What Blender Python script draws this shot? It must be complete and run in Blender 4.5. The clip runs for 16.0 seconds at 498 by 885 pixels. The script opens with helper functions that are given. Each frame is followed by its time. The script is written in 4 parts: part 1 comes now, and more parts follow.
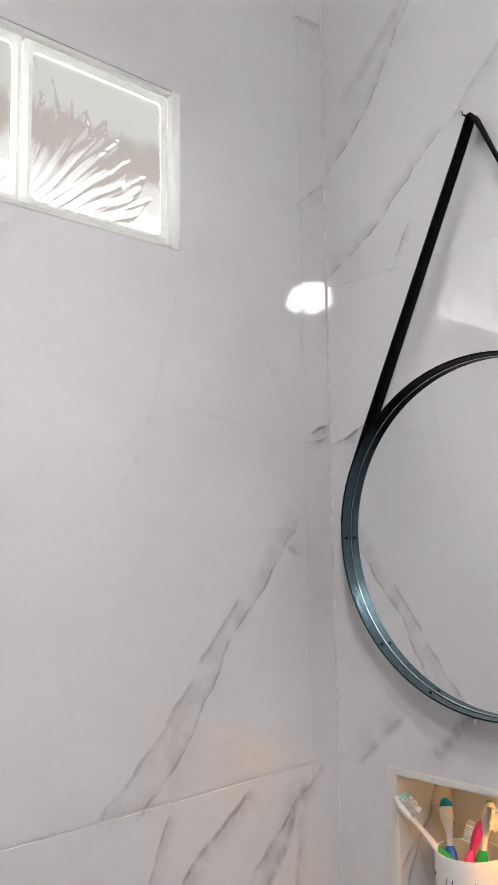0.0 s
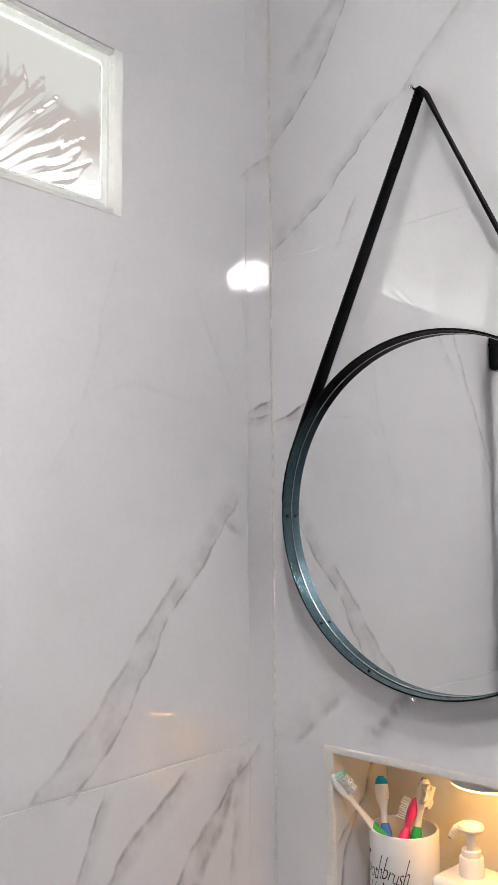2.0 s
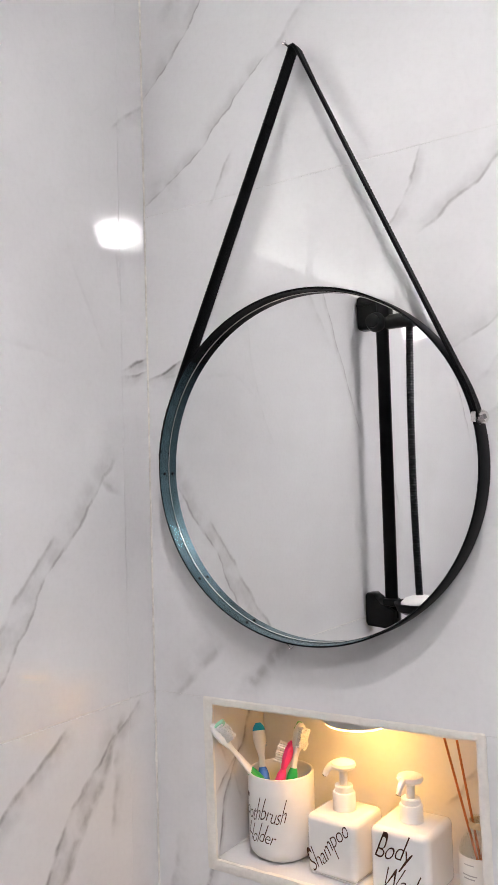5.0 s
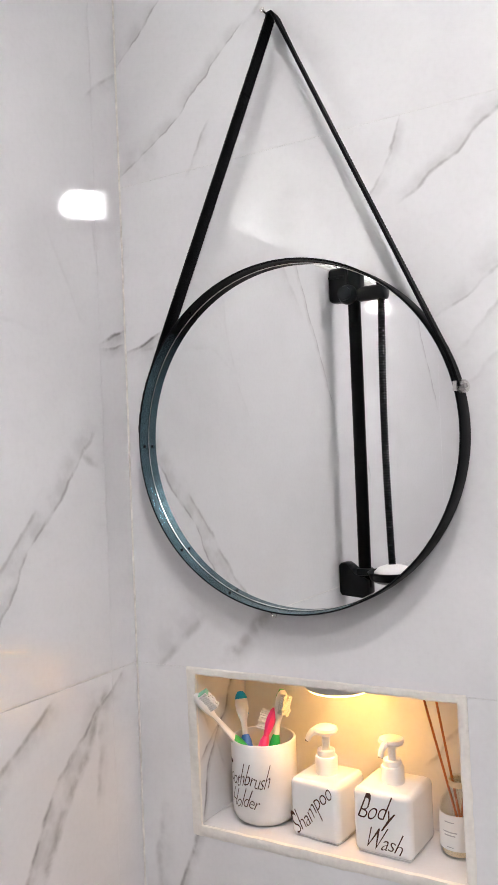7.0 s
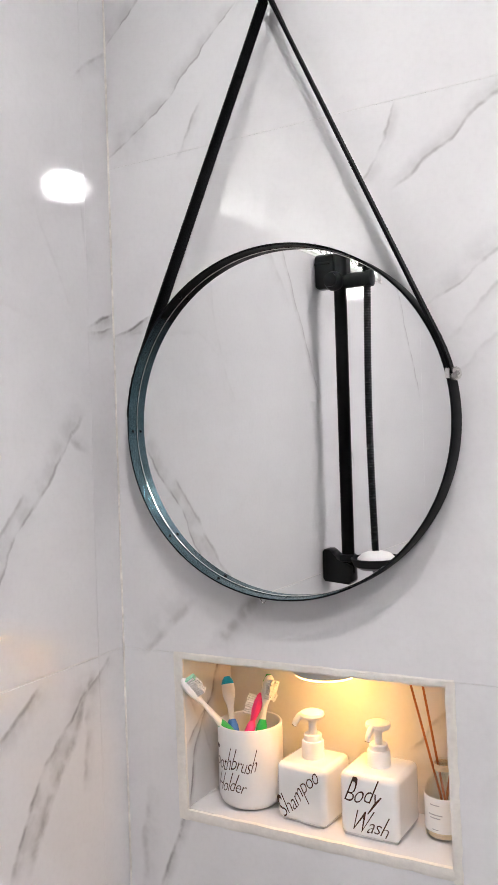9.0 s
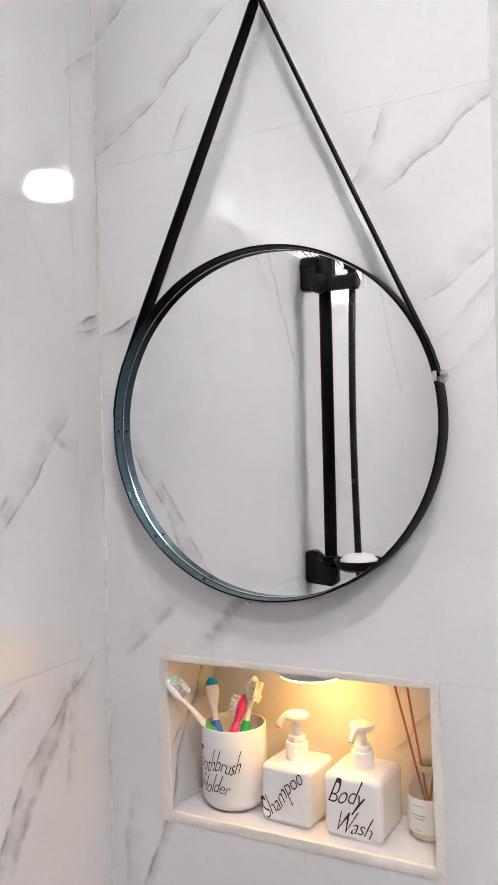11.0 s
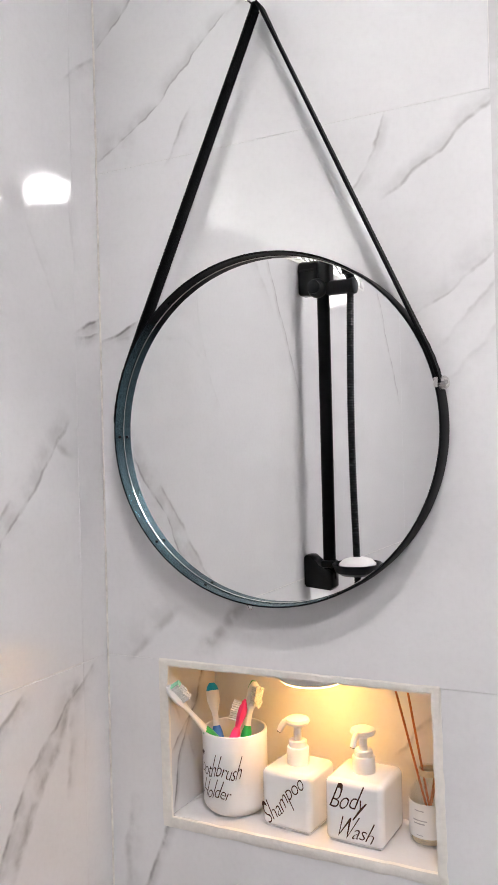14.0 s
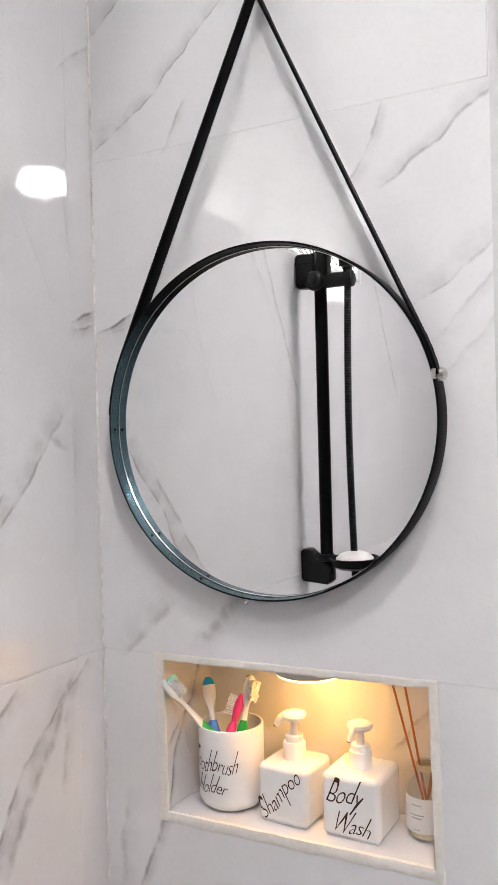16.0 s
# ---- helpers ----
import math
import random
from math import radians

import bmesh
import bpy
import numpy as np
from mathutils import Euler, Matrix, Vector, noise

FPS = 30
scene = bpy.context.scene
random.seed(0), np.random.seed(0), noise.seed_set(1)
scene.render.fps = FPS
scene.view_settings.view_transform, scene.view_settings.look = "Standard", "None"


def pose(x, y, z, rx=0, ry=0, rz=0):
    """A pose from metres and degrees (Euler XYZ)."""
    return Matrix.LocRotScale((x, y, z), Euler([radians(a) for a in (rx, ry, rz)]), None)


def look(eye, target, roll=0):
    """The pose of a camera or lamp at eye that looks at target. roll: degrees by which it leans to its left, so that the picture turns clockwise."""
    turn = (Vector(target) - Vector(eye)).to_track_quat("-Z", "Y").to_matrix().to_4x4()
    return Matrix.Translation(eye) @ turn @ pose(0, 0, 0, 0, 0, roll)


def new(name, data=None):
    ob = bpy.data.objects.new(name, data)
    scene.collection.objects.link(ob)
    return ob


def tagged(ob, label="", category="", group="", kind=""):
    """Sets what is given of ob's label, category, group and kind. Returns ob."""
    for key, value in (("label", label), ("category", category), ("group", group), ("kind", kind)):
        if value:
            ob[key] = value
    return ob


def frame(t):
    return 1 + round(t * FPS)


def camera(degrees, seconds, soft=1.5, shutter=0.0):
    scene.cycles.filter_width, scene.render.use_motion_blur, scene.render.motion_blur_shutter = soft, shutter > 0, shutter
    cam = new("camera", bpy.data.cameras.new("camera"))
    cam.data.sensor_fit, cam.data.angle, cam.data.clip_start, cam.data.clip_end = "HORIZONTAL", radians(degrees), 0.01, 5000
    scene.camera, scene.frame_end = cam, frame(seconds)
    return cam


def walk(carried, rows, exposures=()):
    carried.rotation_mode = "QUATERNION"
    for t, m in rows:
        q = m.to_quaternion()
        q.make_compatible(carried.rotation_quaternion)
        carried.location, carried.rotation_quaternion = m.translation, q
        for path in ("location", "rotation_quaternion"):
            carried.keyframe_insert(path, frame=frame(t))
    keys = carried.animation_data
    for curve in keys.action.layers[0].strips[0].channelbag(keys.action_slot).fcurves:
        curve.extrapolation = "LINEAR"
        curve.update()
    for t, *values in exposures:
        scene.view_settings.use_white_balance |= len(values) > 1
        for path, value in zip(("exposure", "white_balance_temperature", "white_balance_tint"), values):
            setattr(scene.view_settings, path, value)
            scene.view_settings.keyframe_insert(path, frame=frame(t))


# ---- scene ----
cam = camera(33.7, 16.0, soft=1.3)
PATH = [
    (0, (0.718, -0.796, 1.473), (-0.753, 0.54, 1.701), -0.8),
    (0.5, (0.715, -0.799, 1.476), (-0.742, 0.553, 1.692), -0.8),
    (1, (0.713, -0.797, 1.472), (-0.726, 0.576, 1.685), -0.8),
    (1.5, (0.702, -0.79, 1.467), (-0.702, 0.619, 1.673), -0.7),
    (2, (0.697, -0.785, 1.467), (-0.668, 0.666, 1.652), -0.4),
    (2.5, (0.699, -0.775, 1.465), (-0.634, 0.706, 1.631), -0.3),
    (3, (0.693, -0.769, 1.463), (-0.589, 0.759, 1.614), -0.5),
    (3.5, (0.69, -0.772, 1.461), (-0.541, 0.799, 1.599), -0.7),
    (4, (0.693, -0.779, 1.467), (-0.497, 0.824, 1.58), -0.9),
    (4.5, (0.69, -0.789, 1.463), (-0.46, 0.844, 1.565), -1.2),
    (5, (0.692, -0.792, 1.462), (-0.432, 0.86, 1.549), -1.6),
    (7.5, (0.669, -0.808, 1.458), (-0.364, 0.905, 1.464), -2.3),
    (8, (0.664, -0.804, 1.46), (-0.355, 0.917, 1.45), -2.3),
    (8.5, (0.662, -0.804, 1.462), (-0.349, 0.922, 1.448), -2.1),
    (9, (0.661, -0.812, 1.458), (-0.34, 0.919, 1.447), -1.8),
    (9.5, (0.661, -0.816, 1.457), (-0.324, 0.924, 1.447), -1.7),
    (10, (0.659, -0.817, 1.457), (-0.309, 0.934, 1.455), -1.6),
    (12.5, (0.65, -0.815, 1.457), (-0.305, 0.942, 1.444), -1.3),
    (13, (0.649, -0.817, 1.458), (-0.306, 0.94, 1.448), -1.3),
    (13.5, (0.648, -0.82, 1.459), (-0.299, 0.942, 1.455), -1.4),
    (14, (0.649, -0.821, 1.461), (-0.298, 0.941, 1.459), -1.4),
    (14.5, (0.649, -0.822, 1.46), (-0.292, 0.943, 1.463), -1.4),
    (15, (0.648, -0.819, 1.459), (-0.292, 0.947, 1.459), -1.4),
    (15.5, (0.645, -0.814, 1.459), (-0.294, 0.952, 1.451), -1.4),
    (16, (0.647, -0.813, 1.458), (-0.296, 0.951, 1.444), -1.4),
]
EXPOSE = [(0.0, -0.10), (1.5, -0.06), (3.0, 0.03), (4.5, 0.17), (5.5, 0.22), (7.5, 0.27), (16.0, 0.27)]
walk(cam, [(t, look(eye, target, roll)) for t, eye, target, roll in PATH], EXPOSE)

# ---- world and light ----
world = bpy.data.worlds.new("sky")
scene.world = world
scene.cycles.caustics_reflective, scene.cycles.sample_clamp_indirect = True, 0.0
world.use_nodes = True
wn = world.node_tree.nodes
sky = wn.new("ShaderNodeTexSky")
sky.sky_type, sky.sun_disc, sky.sun_elevation, sky.sun_rotation = "NISHITA", False, radians(50), radians(250)
wn["Background"].inputs["Strength"].default_value = 0.1
world.node_tree.links.new(sky.outputs["Color"], wn["Background"].inputs["Color"])

SPOT_GLOW = 375.0       # downlight over the mirror
LAMP_GLOW = 118.0       # pendant lamp, radiance of its lobes
DAYLIGHT = 10.0        # bright daylight outside the glass blocks
NICHE_GLOW = 16.0       # warm puck light in the niche

# ---- the plan ----
ROOM_X, ROOM_Y, ROOM_Z = 1.55, -2.1, 2.42
STRIP = -0.048         # where the long tiles of the west wall end beside the corner
EDGE = 0.483           # where the tiles of the north wall end
WIN_Y0, WIN_Y1, WIN_Z0, WIN_Z1 = -0.992, -0.245, 1.796, 1.984
NX0, NX1, NZ0, NZ1, ND = 0.087, 0.415, 1.013, 1.200, 0.112
CX, CZ, RX, RZ = 0.2405, 1.4735, 0.1968, 0.1920
PIN = Vector((0.240, -0.016, 1.936))


# ---- node helpers ----
def node(tree, kind, **inputs):
    n = tree.nodes.new(kind)
    for key, value in inputs.items():
        n.inputs[key].default_value = value
    return n


def material(name, colour, rough=0.5, spec=0.5, metal=0.0, grain=0.08, scale=40.0, bump=0.0, bump_scale=200.0, coat=0.0, trans=0.0, ior=1.45):
    """A surface with a base colour, two scales of variation and a fine relief."""
    m = bpy.data.materials.new(name)
    m.use_nodes = True
    t = m.node_tree
    b = t.nodes["Principled BSDF"]
    b.inputs["Roughness"].default_value, b.inputs["Metallic"].default_value = rough, metal
    b.inputs["Specular IOR Level"].default_value = spec
    b.inputs["Coat Weight"].default_value, b.inputs["Transmission Weight"].default_value, b.inputs["IOR"].default_value = coat, trans, ior
    geo = t.nodes.new("ShaderNodeNewGeometry")
    big = node(t, "ShaderNodeTexNoise", Scale=scale * 0.2, Detail=3.0)
    fine = node(t, "ShaderNodeTexNoise", Scale=scale * 2.0, Detail=5.0)
    t.links.new(geo.outputs["Position"], big.inputs["Vector"])
    t.links.new(geo.outputs["Position"], fine.inputs["Vector"])
    add = t.nodes.new("ShaderNodeMath")
    t.links.new(big.outputs["Fac"], add.inputs[0])
    t.links.new(fine.outputs["Fac"], add.inputs[1])
    span = node(t, "ShaderNodeMapRange")
    span.inputs["From Min"].default_value, span.inputs["From Max"].default_value = 0.7, 1.3
    span.inputs["To Min"].default_value, span.inputs["To Max"].default_value = 1 - grain, 1 + grain
    t.links.new(add.outputs[0], span.inputs["Value"])
    mul = t.nodes.new("ShaderNodeVectorMath")
    mul.operation = "MULTIPLY"
    mul.inputs[0].default_value = colour
    t.links.new(span.outputs[0], mul.inputs[1])
    t.links.new(mul.outputs[0], b.inputs["Base Color"])
    if bump:
        relief = node(t, "ShaderNodeTexNoise", Scale=bump_scale, Detail=4.0)
        t.links.new(geo.outputs["Position"], relief.inputs["Vector"])
        bn = node(t, "ShaderNodeBump", Strength=bump, Distance=0.001)
        t.links.new(relief.outputs["Fac"], bn.inputs["Height"])
        t.links.new(bn.outputs["Normal"], b.inputs["Normal"])
    return m


def glowing(name, colour, strength):
    m = bpy.data.materials.new(name)
    m.use_nodes = True
    b = m.node_tree.nodes["Principled BSDF"]
    b.inputs["Base Color"].default_value = (0.9, 0.9, 0.9, 1)
    b.inputs["Emission Color"].default_value = (*colour, 1)
    b.inputs["Emission Strength"].default_value = strength
    return m


def milky(name, colour, through_light):
    """A white body that lets part of the daylight behind it through."""
    m = material(name, colour, 0.25, grain=0.06, scale=60, bump=0.2)
    t = m.node_tree
    out = t.nodes["Material Output"]
    body = t.nodes["Principled BSDF"]
    thin = t.nodes.new("ShaderNodeBsdfTranslucent")
    thin.inputs["Color"].default_value = (*colour, 1)
    both = t.nodes.new("ShaderNodeMixShader")
    both.inputs[0].default_value = through_light
    t.links.new(body.outputs[0], both.inputs[1])
    t.links.new(thin.outputs[0], both.inputs[2])
    t.links.new(both.outputs[0], out.inputs["Surface"])
    return m


def thin_glass(name):
    """The wall of a small clear bottle: light goes straight through, its surface shines."""
    m = bpy.data.materials.new(name)
    m.use_nodes = True
    t = m.node_tree
    t.nodes.remove(t.nodes["Principled BSDF"])
    clear_part = t.nodes.new("ShaderNodeBsdfTransparent")
    clear_part.inputs["Color"].default_value = (0.965, 0.975, 0.965, 1)
    shine = t.nodes.new("ShaderNodeBsdfGlossy")
    shine.inputs["Roughness"].default_value = 0.03
    both = t.nodes.new("ShaderNodeMixShader")
    both.inputs[0].default_value = 0.07
    t.links.new(clear_part.outputs[0], both.inputs[1])
    t.links.new(shine.outputs[0], both.inputs[2])
    t.links.new(both.outputs[0], t.nodes["Material Output"].inputs["Surface"])
    return m


class Marble:
    """Polished white tile with grey veins; each vein is a line in the wall's plane, sharp on one side and smeared on the other."""

    def __init__(self, name, plane, colour=(0.80, 0.80, 0.805), rough=0.025):
        self.m = bpy.data.materials.new(name)
        self.m.use_nodes = True
        self.t = self.m.node_tree
        self.plane, self.colour = plane, colour
        self.b = self.t.nodes["Principled BSDF"]
        self.b.inputs["Roughness"].default_value = rough
        self.b.inputs["IOR"].default_value = 1.75
        geo = self.t.nodes.new("ShaderNodeNewGeometry")
        self.pos = geo.outputs["Position"]
        self.warped = self.pos
        for scale, size in ((7.0, 0.035), (26.0, 0.012), (90.0, 0.003)):
            n = node(self.t, "ShaderNodeTexNoise", Scale=scale, Detail=2.0)
            self.link(self.pos, n.inputs["Vector"])
            off = self.vec("SUBTRACT", n.outputs["Color"], (0.5, 0.5, 0.5))
            self.warped = self.vec("ADD", self.warped, self.vec("MULTIPLY", off, (size, size, size)))
        self.total = None

    def link(self, a, b):
        self.t.links.new(a, b)

    def vec(self, op, a, b, out=0):
        n = self.t.nodes.new("ShaderNodeVectorMath")
        n.operation = op
        self.link(a, n.inputs[0])
        if isinstance(b, tuple):
            n.inputs[1].default_value = b
        else:
            self.link(b, n.inputs[1])
        return n.outputs["Value"] if op == "DOT_PRODUCT" else n.outputs[out]

    def math(self, op, a, b):
        n = self.t.nodes.new("ShaderNodeMath")
        n.operation = op
        self.link(a, n.inputs[0])
        if isinstance(b, (int, float)):
            n.inputs[1].default_value = b
        else:
            self.link(b, n.inputs[1])
        return n.outputs[0]

    def ramp(self, a, x0, x1, y0, y1):
        n = self.t.nodes.new("ShaderNodeMapRange")
        n.interpolation_type = "SMOOTHSTEP"
        self.link(a, n.inputs["Value"])
        for key, value in (("From Min", x0), ("From Max", x1), ("To Min", y0), ("To Max", y1)):
            n.inputs[key].default_value = value
        return n.outputs[0]

    def vein(self, a, b, strength=0.5, core=0.0020, smear=0.010, side=1):
        """side: 1 smears to the left of the way from a to b, -1 to its right."""
        a, b = Vector(a), Vector(b)
        d = (b - a).normalized()
        n = Vector((-d.y, d.x)) * side
        place = {"x": lambda v: (0.0, v.x, v.y), "y": lambda v: (v.x, 0.0, v.y), "z": lambda v: (v.x, v.y, 0.0)}[self.plane]
        s = self.vec("DOT_PRODUCT", self.warped, place(n))
        c = a.dot(n)
        line = self.math("MULTIPLY", self.ramp(s, c - core * 1.0, c + core * 0.15, 0, 1), self.ramp(s, c + core * 0.2, c + core * 1.3, 0.9, 0.42))
        line = self.math("MULTIPLY", line, self.ramp(s, c + core * 0.5, c + smear * 2.2, 1, 0))
        along = self.vec("DOT_PRODUCT", self.warped, place(d))
        c0, c1 = a.dot(d), b.dot(d)
        ends = self.math("MULTIPLY", self.ramp(along, c0 - 0.012, c0 + 0.012, 0, 1), self.ramp(along, c1 - 0.02, c1 + 0.012, 1, 0))
        line = self.math("MULTIPLY", self.math("MULTIPLY", line, ends), strength)
        self.total = line if self.total is None else self.math("MAXIMUM", self.total, line)

    def path(self, *points, **kw):
        for a, b in zip(points, points[1:]):
            self.vein(a, b, **kw)

    def done(self, cloud=0.05):
        t = self.t
        breaks = node(t, "ShaderNodeTexNoise", Scale=38.0, Detail=4.0)
        self.link(self.pos, breaks.inputs["Vector"])
        total = self.math("MULTIPLY", self.total, self.ramp(breaks.outputs["Fac"], 0.34, 0.62, 0.30, 1.15))
        haze = node(t, "ShaderNodeTexNoise", Scale=3.2, Detail=4.0, Roughness=0.6)
        self.link(self.warped, haze.inputs["Vector"])
        total = self.math("ADD", total, self.ramp(haze.outputs["Fac"], 0.45, 0.8, 0.0, cloud * 2))
        speck = node(t, "ShaderNodeTexNoise", Scale=160.0, Detail=2.0)
        self.link(self.pos, speck.inputs["Vector"])
        total = self.math("ADD", total, self.ramp(speck.outputs["Fac"], 0.4, 0.75, 0.0, 0.03))
        mix = t.nodes.new("ShaderNodeMix")
        mix.data_type, mix.clamp_factor = "RGBA", True
        self.link(total, mix.inputs["Factor"])
        mix.inputs["A"].default_value = (*self.colour, 1)
        mix.inputs[6].default_value = (*self.colour, 1)
        mix.inputs[7].default_value = (0.19, 0.180, 0.175, 1)
        self.link(mix.outputs[2], self.b.inputs["Base Color"])
        wave = node(t, "ShaderNodeTexNoise", Scale=5.0, Detail=2.0)
        self.link(self.pos, wave.inputs["Vector"])
        bump = node(t, "ShaderNodeBump", Strength=0.012, Distance=0.01)
        self.link(wave.outputs["Fac"], bump.inputs["Height"])
        self.link(bump.outputs["Normal"], self.b.inputs["Normal"])
        return self.m


# ---- materials ----
north = Marble("polished marble tile north", "y")
north.path((0.150, 2.145), (0.068, 2.015), (0.001, 1.948), strength=0.55, smear=0.012, side=-1)
north.path((0.135, 2.14), (0.03, 2.045), strength=0.25, core=0.012, smear=0.03)
north.path((0.187, 1.947), (0.092, 1.872), (0.004, 1.815), strength=0.55, smear=0.010, side=-1)
north.path((0.05, 1.852), (0.004, 1.835), strength=0.22, core=0.02, smear=0.03)
north.path((0.137, 1.854), (0.105, 1.802), strength=0.45, core=0.003, smear=0.006)
north.path((0.30, 2.05), (0.187, 1.943), strength=0.28, core=0.004, smear=0.012)
north.path((0.371, 1.796), (0.351, 1.751), (0.330, 1.725), strength=0.45, smear=0.007)
north.path((0.490, 1.788), (0.375, 1.715), strength=0.48, core=0.003, smear=0.010, side=-1)
north.path((0.490, 1.652), (0.412, 1.583), (0.36, 1.548), strength=0.42, smear=0.012, side=-1)
north.path((0.485, 1.622), (0.428, 1.55), strength=0.28, core=0.003, smear=0.008)
north.path((0.487, 1.575), (0.42, 1.50), strength=0.15, core=0.003, smear=0.008)
north.path((0.056, 1.606), (0.004, 1.588), strength=0.85, core=0.003, smear=0.010)
north.path((0.06, 1.592), (0.004, 1.586), strength=0.35, core=0.004, smear=0.014)
north.path((0.205, 1.294), (0.165, 1.250), (0.135, 1.220), strength=0.5, core=0.010, smear=0.014)
north.path((0.110, 1.262), (0.040, 1.202), strength=0.35, core=0.006, smear=0.022, side=-1)
north.path((0.088, 1.012), (0.042, 0.91), strength=0.65, core=0.004, smear=0.008)
north.path((0.03, 1.03), (0.015, 0.90), strength=0.3, core=0.006, smear=0.012)
north.path((0.44, 0.95), (0.30, 0.86), strength=0.3, core=0.006, smear=0.012)
# inside of the niche
north.path((0.408, 1.166), (0.335, 1.09), strength=0.6, core=0.003, smear=0.005)
tile_north = north.done(0.05)

west = Marble("polished marble tile west", "x")
west.path((-0.060, 1.496), (-0.092, 1.457), (-0.175, 1.360), (-0.241, 1.249), (-0.305, 1.188), strength=0.55, core=0.003, smear=0.016, side=-1)
west.path((-0.085, 1.467), (-0.066, 1.452), strength=0.45, core=0.006, smear=0.010)
west.path((-0.166, 1.404), (-0.232, 1.324), (-0.270, 1.277), (-0.351, 1.197), strength=0.42, core=0.004, smear=0.022)
west.path((-0.20, 1.36), (-0.30, 1.20), strength=0.22, core=0.012, smear=0.03)
west.path((-0.030, 1.20), (-0.110, 1.131), (-0.150, 1.085), (-0.20, 1.00), strength=0.65, core=0.004, smear=0.012)
west.path((-0.057, 1.185), (-0.090, 1.12), (-0.130, 1.065), (-0.175, 0.99), strength=0.55, core=0.008, smear=0.016, side=-1)
west.path((-0.145, 1.190), (-0.211, 1.144), (-0.265, 1.10), strength=0.62, core=0.004, smear=0.012)
west.path((-0.263, 1.191), (-0.300, 1.115), strength=0.5, core=0.003, smear=0.010)
west.path((-0.069, 1.155), (-0.083, 1.054), strength=0.3, core=0.006, smear=0.010)
west.path((-0.253, 1.750), (-0.299, 1.577), (-0.330, 1.520), strength=0.09, core=0.003, smear=0.016)
west.path((-0.310, 1.575), (-0.230, 1.612), (-0.15, 1.600), strength=0.07, core=0.004, smear=0.014)
west.path((-0.125, 1.73), (-0.085, 1.62), strength=0.10, core=0.003, smear=0.010)
west.path((-0.054, 1.760), (-0.047, 1.680), strength=0.15, core=0.003, smear=0.010)
west.path((-0.500, 1.79), (-0.585, 1.634), (-0.640, 1.54), strength=0.4, core=0.003, smear=0.006)
west.path((-1.050, 1.87), (-1.110, 1.77), (-1.240, 1.55), strength=0.4, core=0.003, smear=0.007)
west.path((-0.74, 1.56), (-0.80, 1.40), strength=0.3, core=0.004, smear=0.010)
west.path((0.0, 1.944), (-0.052, 1.896), strength=0.35, core=0.003, smear=0.010)
west.path((-0.004, 1.622), (-0.050, 1.598), strength=0.8, core=0.003, smear=0.010)
west.path((-0.01, 1.598), (-0.050, 1.590), strength=0.6, core=0.003, smear=0.008)
west.path((0.0, 2.175), (-0.06, 2.165), strength=0.3, core=0.006, smear=0.05)
west.path((-0.43, 1.80), (-0.52, 1.70), strength=0.15, core=0.006, smear=0.012)
tile_west = west.done(0.05)

side_marble = Marble("polished marble tile niche side", "x")
side_marble.path((0.100, 1.20), (0.060, 1.125), (0.010, 1.085), strength=0.75, core=0.003, smear=0.005)
side_marble.path((0.050, 1.12), (0.020, 1.06), (0.012, 1.01), strength=0.75, core=0.003, smear=0.005)
side_marble.path((0.004, 1.150), (0.03, 1.11), (0.06, 1.06), strength=0.35, core=0.003, smear=0.006)
tile_side = side_marble.done(0.05)

floor_marble = Marble("matt grey floor tile", "z", (0.38, 0.38, 0.38), 0.35)
floor_marble.path((0.2, -0.3), (0.9, -1.2), strength=0.3)
tile_floor = floor_marble.done(0.1)
plain_tile = Marble("polished pale grey tile", "y", (0.40, 0.40, 0.41))
plain_tile.path((0.3, 0.2), (1.4, 2.2), strength=0.35, smear=0.02)
tile_plain = plain_tile.done(0.06)
grey_tile = Marble("polished grey tile", "x", (0.42, 0.42, 0.43))
grey_tile.path((-0.3, 0.2), (-1.4, 2.2), strength=0.35, smear=0.02)
tile_grey = grey_tile.done(0.06)

grout = material("pale grey grout", (0.76, 0.75, 0.73), 0.85, grain=0.12, bump=0.4)
grout_warm = material("yellowed grout", (0.80, 0.78, 0.73), 0.8, grain=0.2, scale=60, bump=0.5)
gap_grey = material("grey plaster", (0.60, 0.59, 0.60), 0.8, grain=0.08, bump=0.3)
plaster = material("white painted plaster", (0.78, 0.78, 0.78), 0.6, grain=0.03, bump=0.2)
edge_plaster = material("cream rough tile edge", (0.80, 0.775, 0.72), 0.7, grain=0.06, scale=90, bump=0.25, bump_scale=350)
trim_paint = material("white gloss paint", (0.82, 0.82, 0.82), 0.3, grain=0.02, bump=0.1)
black_leather = material("black braided leather", (0.003, 0.003, 0.0035), 0.55, spec=0.08, grain=0.3, scale=120, bump=0.5, bump_scale=700)
black_metal = material("matt black metal", (0.003, 0.0035, 0.004), 0.38, spec=0.07, grain=0.2, bump=0.1)
ring_sheen = material("blue grey metal with painted sheen", (0.13, 0.225, 0.26), 0.26, metal=0.9, grain=0.18, scale=60, bump=0.1)
black_plastic = material("black satin plastic", (0.004, 0.006, 0.007), 0.28, spec=0.24, grain=0.2, bump=0.08)
steel = material("polished steel", (0.75, 0.73, 0.70), 0.18, metal=1.0, grain=0.05)
ceramic = material("white glazed ceramic", (0.83, 0.83, 0.82), 0.14, grain=0.02)
white_plastic = material("white plastic", (0.82, 0.82, 0.81), 0.28, grain=0.02)
matt_white = material("matt white plastic", (0.80, 0.80, 0.79), 0.42, grain=0.03)
